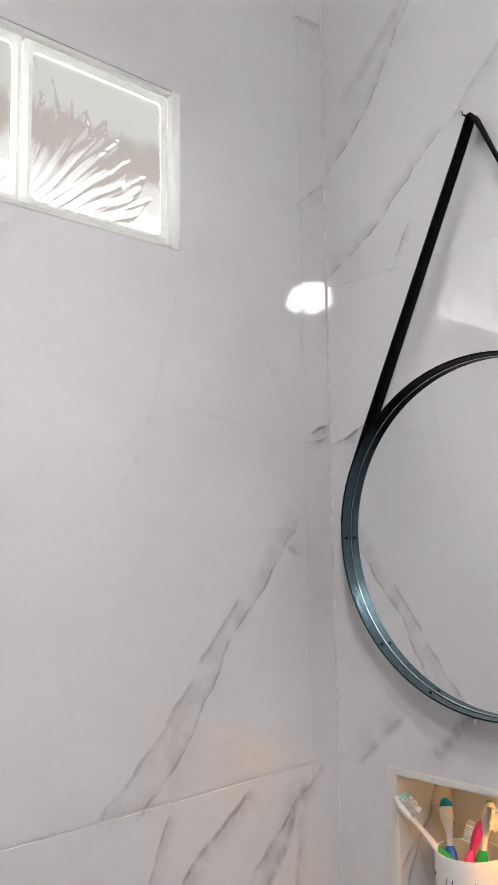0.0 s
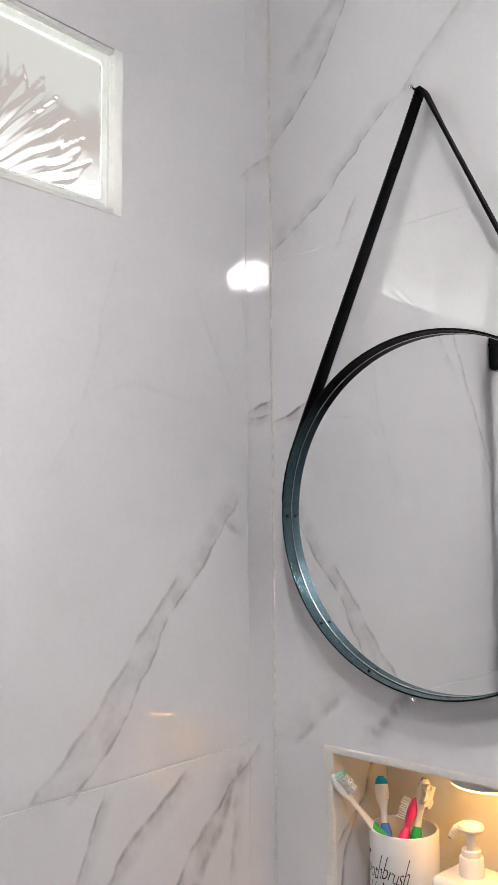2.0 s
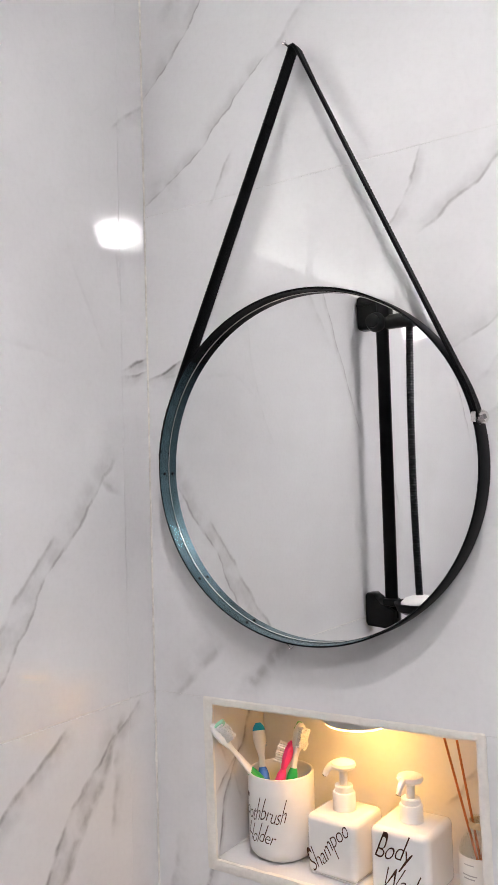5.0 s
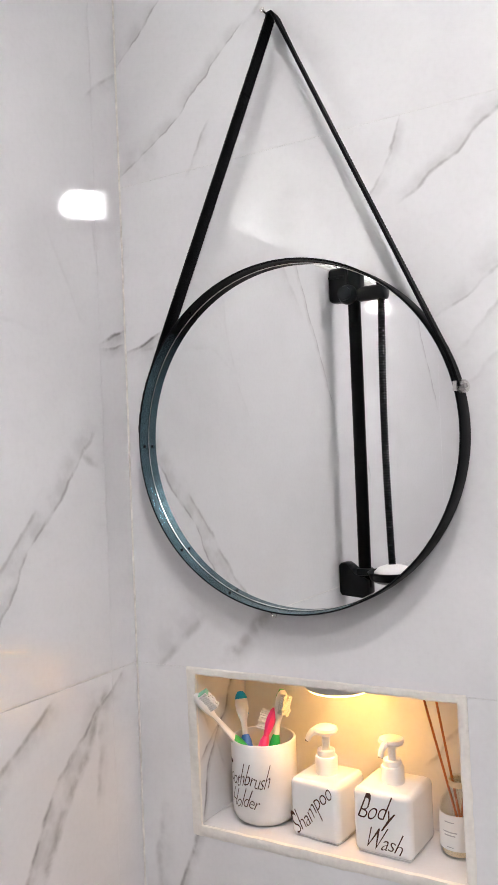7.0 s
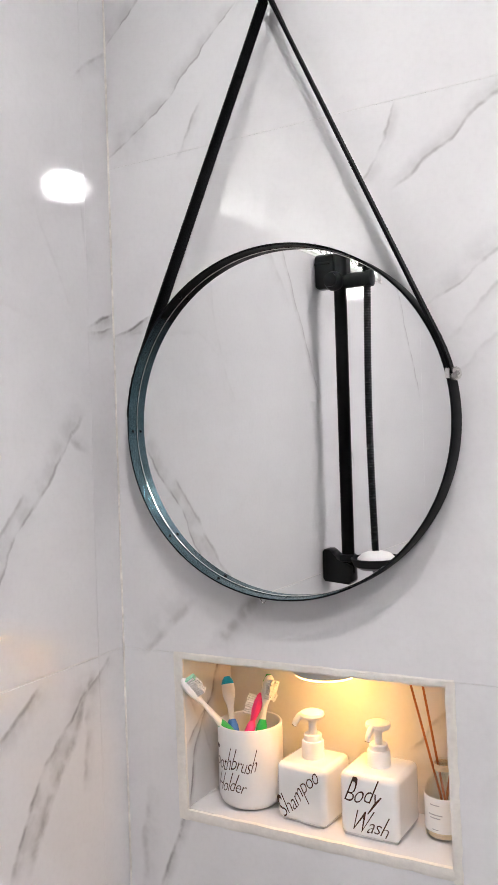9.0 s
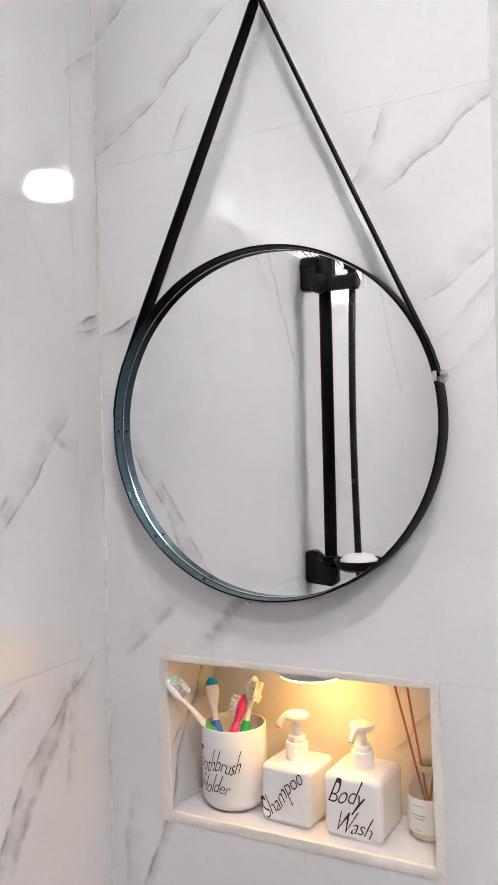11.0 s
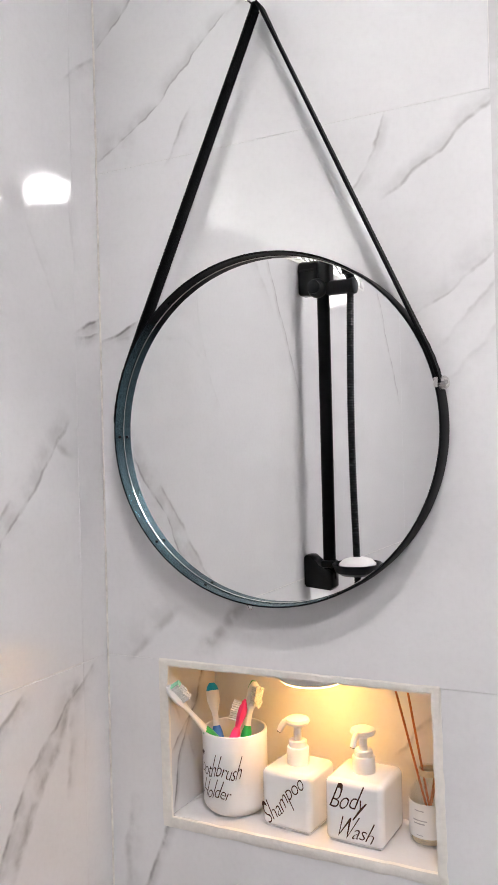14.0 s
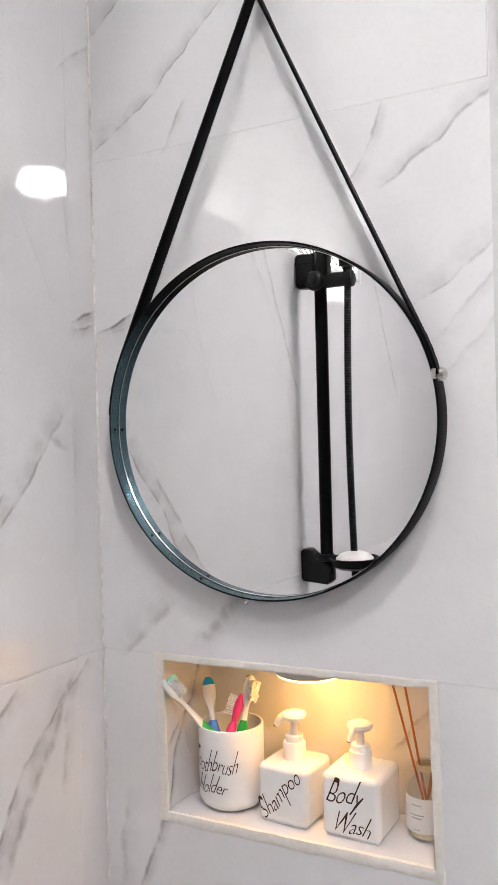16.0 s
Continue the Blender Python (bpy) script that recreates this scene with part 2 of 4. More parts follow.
ink = material("dark brown print", (0.060, 0.024, 0.012), 0.38, metal=0.4, grain=0.4, scale=90)
soap_white = material("white soap", (0.82, 0.81, 0.78), 0.45, grain=0.03, bump=0.1)
bristle_white = material("white nylon bristle", (0.78, 0.79, 0.79), 0.6, grain=0.12, scale=300, bump=0.6, bump_scale=900)
bristle_mint = material("mint nylon bristle", (0.35, 0.72, 0.52), 0.6, grain=0.12, scale=300, bump=0.6, bump_scale=900)
green = material("green rubber", (0.02, 0.40, 0.10), 0.4, grain=0.05)
blue = material("blue rubber", (0.03, 0.16, 0.52), 0.4, grain=0.05)
cyan = material("bright blue bristle", (0.0, 0.38, 0.68), 0.5, grain=0.08, bump=0.5, bump_scale=900)
pink = material("hot pink plastic", (0.92, 0.06, 0.25), 0.3, grain=0.04)
reed = material("rust orange reed", (0.50, 0.16, 0.06), 0.7, grain=0.2, scale=150, bump=0.5)
wood_cap = material("cream wooden collar", (0.62, 0.52, 0.36), 0.6, grain=0.15, scale=120)
paper = material("white paper label", (0.80, 0.80, 0.78), 0.6, grain=0.03)
faint_ink = material("grey print", (0.42, 0.42, 0.42), 0.6)
clear = thin_glass("clear glass")
oil = material("pale amber oil", (0.86, 0.70, 0.48), 0.2, grain=0.04)
block_glass = material("pressed clear glass", (0.97, 0.98, 0.97), 0.03, grain=0.01, trans=1.0, ior=1.45)
block_rim = milky("milky glass rim", (0.80, 0.82, 0.78), 0.11)
reveal_white = milky("thin white painted reveal", (0.84, 0.84, 0.82), 0.45)
spot_glow = glowing("spot glow", (1.0, 0.935, 0.95), SPOT_GLOW)
lamp_glow = glowing("lamp glow", (1.0, 0.935, 0.95), LAMP_GLOW)
puck_glow = glowing("warm lamp glow", (1.0, 0.50, 0.115), NICHE_GLOW)

# reflection painted into the ring's inner face: blue grey fading to black towards the strap
rt = ring_sheen.node_tree
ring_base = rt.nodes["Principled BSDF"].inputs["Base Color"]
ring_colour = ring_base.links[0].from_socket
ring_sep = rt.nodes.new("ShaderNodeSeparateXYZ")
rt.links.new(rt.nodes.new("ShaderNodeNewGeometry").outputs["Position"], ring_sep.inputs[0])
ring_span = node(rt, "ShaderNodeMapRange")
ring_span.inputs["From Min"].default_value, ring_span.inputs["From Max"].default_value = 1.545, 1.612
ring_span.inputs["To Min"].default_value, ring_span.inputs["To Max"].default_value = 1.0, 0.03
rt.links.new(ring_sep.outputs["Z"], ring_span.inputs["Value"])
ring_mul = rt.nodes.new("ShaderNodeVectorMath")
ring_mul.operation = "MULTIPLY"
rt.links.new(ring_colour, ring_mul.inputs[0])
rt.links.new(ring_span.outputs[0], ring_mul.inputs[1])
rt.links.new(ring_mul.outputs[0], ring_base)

silver = bpy.data.materials.new("silvered mirror")
silver.use_nodes = True
sb = silver.node_tree.nodes["Principled BSDF"]
sb.inputs["Base Color"].default_value, sb.inputs["Metallic"].default_value, sb.inputs["Roughness"].default_value = (0.87, 0.88, 0.88, 1), 1.0, 0.0

# daylight outside: bright open air low down, the underside of a brown eave above it
outside = bpy.data.materials.new("daylight")
outside.use_nodes = True
ot = outside.node_tree
ot.nodes.clear()
o_geo = ot.nodes.new("ShaderNodeNewGeometry")
o_sep = ot.nodes.new("ShaderNodeSeparateXYZ")
ot.links.new(o_geo.outputs["Position"], o_sep.inputs[0])
o_noise = node(ot, "ShaderNodeTexNoise", Scale=13.0, Detail=3.0)
ot.links.new(o_geo.outputs["Position"], o_noise.inputs["Vector"])
o_wob = ot.nodes.new("ShaderNodeMath")
o_wob.operation = "MULTIPLY_ADD"
ot.links.new(o_noise.outputs["Fac"], o_wob.inputs[0])
o_wob.inputs[1].default_value = 0.10
o_rise = ot.nodes.new("ShaderNodeMath")
o_rise.operation = "MULTIPLY_ADD"
ot.links.new(o_sep.outputs["Y"], o_rise.inputs[0])
o_rise.inputs[1].default_value = 0.0
ot.links.new(o_sep.outputs["Z"], o_rise.inputs[2])
ot.links.new(o_rise.outputs[0], o_wob.inputs[2])
o_map = ot.nodes.new("ShaderNodeMapRange")
ot.links.new(o_wob.outputs[0], o_map.inputs["Value"])
o_map.inputs["From Min"].default_value, o_map.inputs["From Max"].default_value = 1.7, 2.9
o_ramp = ot.nodes.new("ShaderNodeValToRGB")
ot.links.new(o_map.outputs[0], o_ramp.inputs["Fac"])
els = o_ramp.color_ramp.elements
els[0].position, els[0].color = 0.0, (1, 1, 1, 1)
els[1].position, els[1].color = 1.0, (0.078, 0.077, 0.073, 1)
for p, c in ((0.36, (1, 0.99, 0.97, 1)), (0.40, (0.105, 0.103, 0.10, 1)), (0.435, (0.095, 0.092, 0.09, 1)), (0.455, (0.062, 0.054, 0.050, 1)), (0.505, (0.058, 0.052, 0.049, 1)), (0.525, (0.074, 0.073, 0.069, 1))):
    e = els.new(p)
    e.color = c
o_em = ot.nodes.new("ShaderNodeEmission")
o_em.inputs["Strength"].default_value = DAYLIGHT
ot.links.new(o_ramp.outputs["Color"], o_em.inputs["Color"])
o_out = ot.nodes.new("ShaderNodeOutputMaterial")
ot.links.new(o_em.outputs[0], o_out.inputs["Surface"])


# ---- mesh helpers ----
def finish(name, bm, mat, parent=None, label="", smooth=True, crease=35):
    bmesh.ops.recalc_face_normals(bm, faces=bm.faces)
    me = bpy.data.meshes.new(name)
    bm.to_mesh(me)
    bm.free()
    for mm in (mat if isinstance(mat, (list, tuple)) else [mat]):
        me.materials.append(mm)
    if smooth:
        me.shade_smooth()
        me.set_sharp_from_angle(angle=radians(crease))
    ob = new(name, me)
    if parent is not None:
        ob.parent = parent
        ob.matrix_parent_inverse = parent.matrix_world.inverted()
    return tagged(ob, label)


def part(name, bm, mat, parent, label="", crease=35):
    return finish(name, bm, mat, parent, label, name != "tile", crease)


def even_normals(ob):
    """Keeps the large faces of a bevelled body flat to the eye."""
    mod = ob.modifiers.new("even", "WEIGHTED_NORMAL")
    mod.keep_sharp = True
    return ob


def thing(name, place, label, category, group="", kind=""):
    ob = new(name)
    ob.empty_display_size = 0.02
    ob.matrix_world = place if isinstance(place, Matrix) else Matrix.Translation(place)
    bpy.context.view_layer.update()
    return tagged(ob, label, category, group, kind)


def box(bm, x0, x1, y0, y1, z0, z1, bevel=0.0, segments=2, m=None):
    made = bmesh.ops.create_cube(bm, size=1.0)["verts"]
    bmesh.ops.transform(bm, verts=made, matrix=Matrix.Translation(((x0 + x1) / 2, (y0 + y1) / 2, (z0 + z1) / 2)) @ Matrix.Diagonal((x1 - x0, y1 - y0, z1 - z0, 1)))
    if bevel:
        edges = list({e for v in made for e in v.link_edges})
        out = bmesh.ops.bevel(bm, geom=edges, offset=bevel, segments=segments, affect="EDGES", profile=0.5)
        made = list({v for f in out["faces"] for v in f.verts} | {v for v in made if v.is_valid})
    if m is not None:
        bmesh.ops.transform(bm, verts=made, matrix=m)
    return bm


def lathe(bm, profile, steps=48, m=Matrix(), sx=1.0, sy=1.0):
    """Turns (radius, height) pairs round z; radius 0 closes the end."""
    rings = []
    for r, h in profile:
        if r < 1e-6:
            rings.append([bm.verts.new(m @ Vector((0, 0, h)))])
        else:
            rings.append([bm.verts.new(m @ Vector((sx * r * math.cos(2 * math.pi * i / steps), sy * r * math.sin(2 * math.pi * i / steps), h))) for i in range(steps)])
    for a, b in zip(rings, rings[1:]):
        for i in range(steps):
            j = (i + 1) % steps
            if len(a) == 1 and len(b) > 1:
                bm.faces.new((a[0], b[j], b[i]))
            elif len(b) == 1 and len(a) > 1:
                bm.faces.new((a[i], a[j], b[0]))
            elif len(a) > 1:
                bm.faces.new((a[i], a[j], b[j], b[i]))
    return bm


def tube(bm, points, radii, sides=12, flat=1.0, caps=True):
    """A tube along points with a radius for each; flat squeezes it across."""
    points = [Vector(p) for p in points]
    if isinstance(radii, (int, float)):
        radii = [radii] * len(points)
    rings = []
    side = None
    for i, p in enumerate(points):
        d = (points[min(i + 1, len(points) - 1)] - points[max(i - 1, 0)]).normalized()
        if side is None:
            side = d.orthogonal().normalized()
        side = (side - d * side.dot(d)).normalized()
        up = d.cross(side)
        rings.append([bm.verts.new(p + radii[i] * (math.cos(a) * side + flat * math.sin(a) * up)) for a in (2 * math.pi * k / sides for k in range(sides))])
    for a, b in zip(rings, rings[1:]):
        for k in range(sides):
            bm.faces.new((a[k], a[(k + 1) % sides], b[(k + 1) % sides], b[k]))
    if caps:
        bm.faces.new(rings[0])
        bm.faces.new(rings[-1])
    return bm


def plate(points, plane, front, back, bevel=0.0004):
    """A flat slab with an outline of (u, v) in the plane x or y, from front to back, its front edges eased."""
    bm = bmesh.new()
    at = (lambda u, v, w: (w, u, v)) if plane == "x" else (lambda u, v, w: (u, w, v))
    f = bm.faces.new([bm.verts.new(at(u, v, front)) for u, v in points])
    out = bmesh.ops.extrude_face_region(bm, geom=[f])
    moved = [v for v in out["geom"] if isinstance(v, bmesh.types.BMVert)]
    shift = Vector(at(0, 0, back - front))
    bmesh.ops.translate(bm, verts=moved, vec=shift)
    rim = [e for e in bm.edges if all(abs((v.co.x if plane == "x" else v.co.y) - front) < 1e-6 for v in e.verts)]
    bmesh.ops.bevel(bm, geom=rim, offset=bevel, segments=2, affect="EDGES", profile=0.5)
    return bm


def rect(u0, u1, v0, v1):
    return [(u0, v0), (u1, v0), (u1, v1), (u0, v1)]


def lettering(words, width, height, mat, parent, place, slant=0.3, thin=-0.012, bend=0.0, label=""):
    """Words as a thin mesh with long risers and tails, fitted to width and height, centred; bend wraps them round a cylinder of that radius about the local z axis."""
    cu = bpy.data.curves.new("lettering", "FONT")
    cu.body, cu.offset, cu.align_x, cu.align_y, cu.resolution_u = words, thin, "CENTER", "BOTTOM_BASELINE", 3
    cu.space_character = 0.90
    tmp = new("lettering_source", cu)
    bpy.context.view_layer.update()
    me = bpy.data.meshes.new_from_object(tmp.evaluated_get(bpy.context.evaluated_depsgraph_get()))
    bpy.data.objects.remove(tmp)
    bm = bmesh.new()
    bm.from_mesh(me)
    bpy.data.meshes.remove(me)
    low = 0.50     # height of the small letters
    for v in bm.verts:
        y = v.co.y
        y = low + (y - low) * 2.9 if y > low else (y * 1.9 if y < 0 else y)
        v.co.x += slant * y + 0.03 * math.sin(v.co.x * 2.3)
        v.co.y = y + 0.07 * math.sin(v.co.x * 3.1)
    xs, ys = [v.co.x for v in bm.verts], [v.co.y for v in bm.verts]
    mx, my = (min(xs) + max(xs)) / 2, (min(ys) + max(ys)) / 2
    kx, ky = width / (max(xs) - min(xs)), height / (max(ys) - min(ys))
    if bend:
        bmesh.ops.triangulate(bm, faces=bm.faces)
        bmesh.ops.subdivide_edges(bm, edges=[e for e in bm.edges if e.calc_length() * kx > 0.004], cuts=3, use_grid_fill=False)
    for v in bm.verts:
        x, y = (v.co.x - mx) * kx, (v.co.y - my) * ky
        v.co = (bend * math.sin(x / bend), -bend * math.cos(x / bend), y) if bend else (x, 0, y)
    bmesh.ops.transform(bm, verts=bm.verts, matrix=place)
    return finish("lettering", bm, mat, parent, label or "dark brown script lettering", smooth=False)


# ---- the setting ----
def structure(name, bm, mat, label, category):
    return tagged(finish(name, bm, mat, None, "", True, 20), label, category, "", "structure")


bm = bmesh.new()
box(bm, -0.16, ROOM_X + 0.1, ROOM_Y - 0.1, 0.24, -0.1, 0.0)
structure("floor", bm, tile_floor, "matt grey tiled bathroom floor", "floor")
bm = bmesh.new()
box(bm, -0.16, ROOM_X + 0.1, ROOM_Y - 0.1, 0.24, ROOM_Z, ROOM_Z + 0.1)
structure("ceiling", bm, plaster, "plain white painted ceiling", "ceiling")
bm = bmesh.new()
box(bm, ROOM_X, ROOM_X + 0.1, ROOM_Y, 0.0, 0.0, ROOM_Z)
structure("wall_east", bm, tile_grey, "plain grey tiled wall", "wall")
bm = bmesh.new()
box(bm, -0.16, ROOM_X + 0.1, ROOM_Y - 0.1, ROOM_Y, 0.0, ROOM_Z)
structure("wall_south", bm, tile_plain, "plain grey tiled wall", "wall")

# west wall: masonry with the window's opening, tiles on it
bm = bmesh.new()
for B0, B1, g, gy in ((-0.022, -0.0012, 0.0, 0.0), (-0.16, -0.022, 0.15, 0.55)):
    box(bm, B0, B1, ROOM_Y, 0.0, 0.0, WIN_Z0 - g)
    box(bm, B0, B1, ROOM_Y, 0.0, WIN_Z1 + g, ROOM_Z)
    box(bm, B0, B1, WIN_Y1 + g, 0.0, WIN_Z0 - g, WIN_Z1 + g)
    box(bm, B0, B1, ROOM_Y, WIN_Y0 - gy, WIN_Z0 - g, WIN_Z1 + g)
wall_west = structure("wall_west", bm, grout, "white marble tiled wall with thin pale joints", "wall")

# north wall: masonry with the niche, tiles on it
bm = bmesh.new()
box(bm, -0.16, NX0 - 0.003, 0.0005, 0.24, 0.0, ROOM_Z)
box(bm, NX1 + 0.003, ROOM_X + 0.1, 0.0005, 0.24, 0.0, ROOM_Z)
box(bm, NX0 - 0.003, NX1 + 0.003, 0.0005, 0.24, 0.0, NZ0 - 0.004)
box(bm, NX0 - 0.003, NX1 + 0.003, 0.0005, 0.24, NZ1 + 0.004, ROOM_Z)
box(bm, NX0 - 0.003, NX1 + 0.003, ND + 0.004, 0.24, NZ0 - 0.004, NZ1 + 0.004)
wall_north = structure("wall_north", bm, grout, "white marble tiled wall with a recessed niche", "wall")

# tiles of the north wall
J = 0.0002
part("tile", plate(rect(0.0, EDGE, 1.8 + J, ROOM_Z - 0.002), "y", 0.0, 0.0085), tile_north, wall_north)
part("tile", plate([(0.0, 1.2 + J), (EDGE + 0.0015, 1.2075 + J), (EDGE + 0.0015, 1.8 - J), (0.0, 1.8 - J)], "y", -0.0004, 0.0085), tile_north, wall_north)
part("tile", plate([(0.0, 0.6 + J), (EDGE, 0.6 + J), (EDGE, 1.2075 - J), (NX1 + 0.006, 1.2065 - J), (NX1 + 0.006, 1.0082), (NX0 - 0.006, 1.0035), (NX0 - 0.006, 1.2012 - J), (0.0, 1.2 - J)], "y", 0.0, 0.0085), tile_north, wall_north)
part("tile", plate(rect(0.0, EDGE, 0.0, 0.6 - J), "y", 0.0, 0.0085), tile_north, wall_north)
# lining of the niche
part("tile", plate(rect(0.004, ND + 0.003, NZ0 - 0.002, NZ1 + 0.003), "x", NX0, NX0 - 0.004), tile_side, wall_north)
part("tile", plate(rect(0.004, ND + 0.003, NZ0 - 0.002, NZ1 + 0.003), "x", NX1, NX1 + 0.004), tile_side, wall_north)
part("tile", plate(rect(NX0 + 0.001, NX1 - 0.001, NZ0, NZ1), "y", ND, ND + 0.006), tile_north, wall_north)
bm = bmesh.new()
box(bm, NX0 + 0.0005, NX1 - 0.0005, 0.004, ND - 0.0005, NZ0 - 0.006, NZ0, 0.0006)
part("tile", bm, tile_north, wall_north)
bm = bmesh.new()
box(bm, NX0 + 0.0005, NX1 - 0.0005, 0.004, ND - 0.0005, NZ1, NZ1 + 0.006, 0.0006)
part("tile", bm, tile_north, wall_north)

# tiles of the west wall
part("tile", plate(rect(STRIP + 0.0013, 0.0, 1.2 + J, 2.165), "x", -0.0008, -0.0085), tile_west, wall_west)
part("tile", plate(rect(STRIP + 0.0013, 0.0, 0.6, 1.2 - J), "x", -0.0008, -0.0085), tile_west, wall_west)
part("tile", plate(rect(STRIP + 0.0013, 0.0, 2.167, ROOM_Z - 0.002), "x", -0.0005, -0.0085), tile_west, wall_west)
LJ = -1.252
part("tile", plate(rect(LJ + J, STRIP, 0.6 + J, 1.2 - 0.0012), "x", 0.0, -0.0085), tile_west, wall_west)
part("tile", plate(rect(LJ + J, 0.0, 0.0, 0.6 - J), "x", 0.0, -0.0085), tile_west, wall_west)
bm = bmesh.new()
loops = []
for w in (0.0, -0.0085):
    loops.append([bm.verts.new((w, u, v)) for u, v in rect(LJ + J, STRIP, 1.2 + 0.0012, ROOM_Z - 0.002)] + [bm.verts.new((w, u, v)) for u, v in rect(WIN_Y0, WIN_Y1, WIN_Z0, WIN_Z1)])
f0, f1 = loops
for i in range(4):
    j = (i + 1) % 4
    bm.faces.new((f0[i], f0[j], f0[4 + j], f0[4 + i]))
    bm.faces.new((f0[4 + i], f0[4 + j], f1[4 + j], f1[4 + i]))
    bm.faces.new((f0[i], f0[j], f1[j], f1[i]))
part("tile", bm, tile_west, wall_west)
for z0, z1 in ((0.0, 0.6), (0.6, 1.2), (1.2, 1.8), (1.8, ROOM_Z - 0.001)):
    part("tile", plate(rect(ROOM_Y, LJ - J, z0 + J, z1 - J), "x", 0.0, -0.0085), tile_west, wall_west)

# yellowed sealant in the corner
bm = bmesh.new()
pts = [(0.0006 + 0.0003 * noise.noise((0, 0, i * 0.9)), -0.0006 + 0.0002 * noise.noise((4, 0, i * 0.7)), 0.3 + i * 0.03) for i in range(70)]
tube(bm, pts, [0.0013 + 0.0002 * noise.noise((9, 1, i * 0.8)) for i in range(70)], 8)
structure("trim", bm, grout_warm, "yellowed sealant bead in the wall corner", "trim")

# rough cream edges round the niche
def rough_bar(a, b, w, d):
    """A wavy-edged bar from a to b in the north wall's plane."""
    bm = bmesh.new()
    a, b = Vector(a), Vector(b)
    n = 40
    along = (b - a).normalized()
    across = Vector((-along.z, 0, along.x))
    rows = []
    for i in range(n + 1):
        p = a.lerp(b, i / n)
        k = 0.0012 * noise.noise(p * 60) + 0.0006 * noise.noise(p * 200)
        row = []
        for s, y in ((-0.5, 0.003), (-0.5, -d * 0.4), (-0.30, -d), (0.30, -d), (0.5, -d * 0.4), (0.5, 0.005)):
            row.append(bm.verts.new(p + across * (w * s + (k if s < 0 else 0.5 * k)) + Vector((0, y - 0.0006 * noise.noise(p * 120 + Vector((s, 0, 3))), 0))))
        rows.append(row)
    for r0, r1 in zip(rows, rows[1:]):
        for k in range(5):
            bm.faces.new((r0[k], r0[k + 1], r1[k + 1], r1[k]))
    bm.faces.new(rows[0])
    bm.faces.new(rows[-1])
    return bm


for a, b, w in (((0.0845, 0, 1.001), (0.0825, 0, 1.199), 0.0125), ((0.4190, 0, 1.003), (0.4155, 0, 1.206), 0.0100),
                ((0.0775, 0, 1.1980), (0.4200, 0, 1.2040), 0.0090), ((0.0790, 0, 1.0060), (0.4230, 0, 1.0110), 0.0120)):
    structure("trim", rough_bar(a, b, w, 0.0012), edge_plaster, "rough cream edging round the wall niche", "trim")

# end of the tiles and the white door casing beside it
bm = bmesh.new()
box(bm, EDGE + 0.001, EDGE + 0.0125, -0.0004, 0.009, 0.0, ROOM_Z - 0.02)
structure("trim", bm, gap_grey, "grey plaster gap beside the tile edge", "trim")
bm = bmesh.new()
box(bm, EDGE + 0.0125, EDGE + 0.075, -0.010, 0.009, 0.0, 2.13, 0.002)
box(bm, EDGE + 0.0165, EDGE + 0.068, -0.013, -0.008, 0.0, 2.126, 0.0015)
structure("trim", bm, trim_paint, "white painted door casing", "trim")
bm = bmesh.new()
box(bm, EDGE + 0.0125, ROOM_X, -0.006, 0.009, 2.132, ROOM_Z - 0.001)
structure("trim", bm, plaster, "white plaster above the door", "trim")
door = thing("door_1", (EDGE + 0.08, 0.0, 0.0), "plain closed white painted door", "door", "", "structure")
bm = bmesh.new()
box(bm, EDGE + 0.077, ROOM_X - 0.12, -0.002, 0.007, 0.005, 2.125, 0.002)
part("door_leaf", bm, trim_paint, door)

# ---- window of four glass blocks ----
window = thing("window_1", (0, (WIN_Y0 + WIN_Y1) / 2, WIN_Z0), "row of four clear patterned glass blocks in a white frame", "window", "", "structure")
bm = bmesh.new()
box(bm, -0.021, 0.0012, WIN_Y1 - 0.012, WIN_Y1, WIN_Z0, WIN_Z1, 0.001)
box(bm, -0.021, 0.0012, WIN_Y0, WIN_Y0 + 0.008, WIN_Z0, WIN_Z1, 0.001)
box(bm, -0.021, 0.0012, WIN_Y0 + 0.008, WIN_Y1 - 0.012, WIN_Z0, WIN_Z0 + 0.005, 0.001)
box(bm, -0.021, -0.001, WIN_Y0 + 0.008, WIN_Y1 - 0.012, WIN_Z1 - 0.006, WIN_Z1, 0.001)
part("window_frame", bm, reveal_white, window, "white painted reveal")
PITCH = (WIN_Y1 - 0.012 - (WIN_Y0 + 0.008)) / 4


def rounded(u0, u1, v0, v1, r, n=6):
    out = []
    for cu, cv, a0 in ((u1 - r, v1 - r, 0), (u0 + r, v1 - r, 90), (u0 + r, v0 + r, 180), (u1 - r, v0 + r, 270)):
        out += [(cu + r * math.cos(radians(a0 + 90 * k / n)), cv + r * math.sin(radians(a0 + 90 * k / n))) for k in range(n + 1)]
    return out


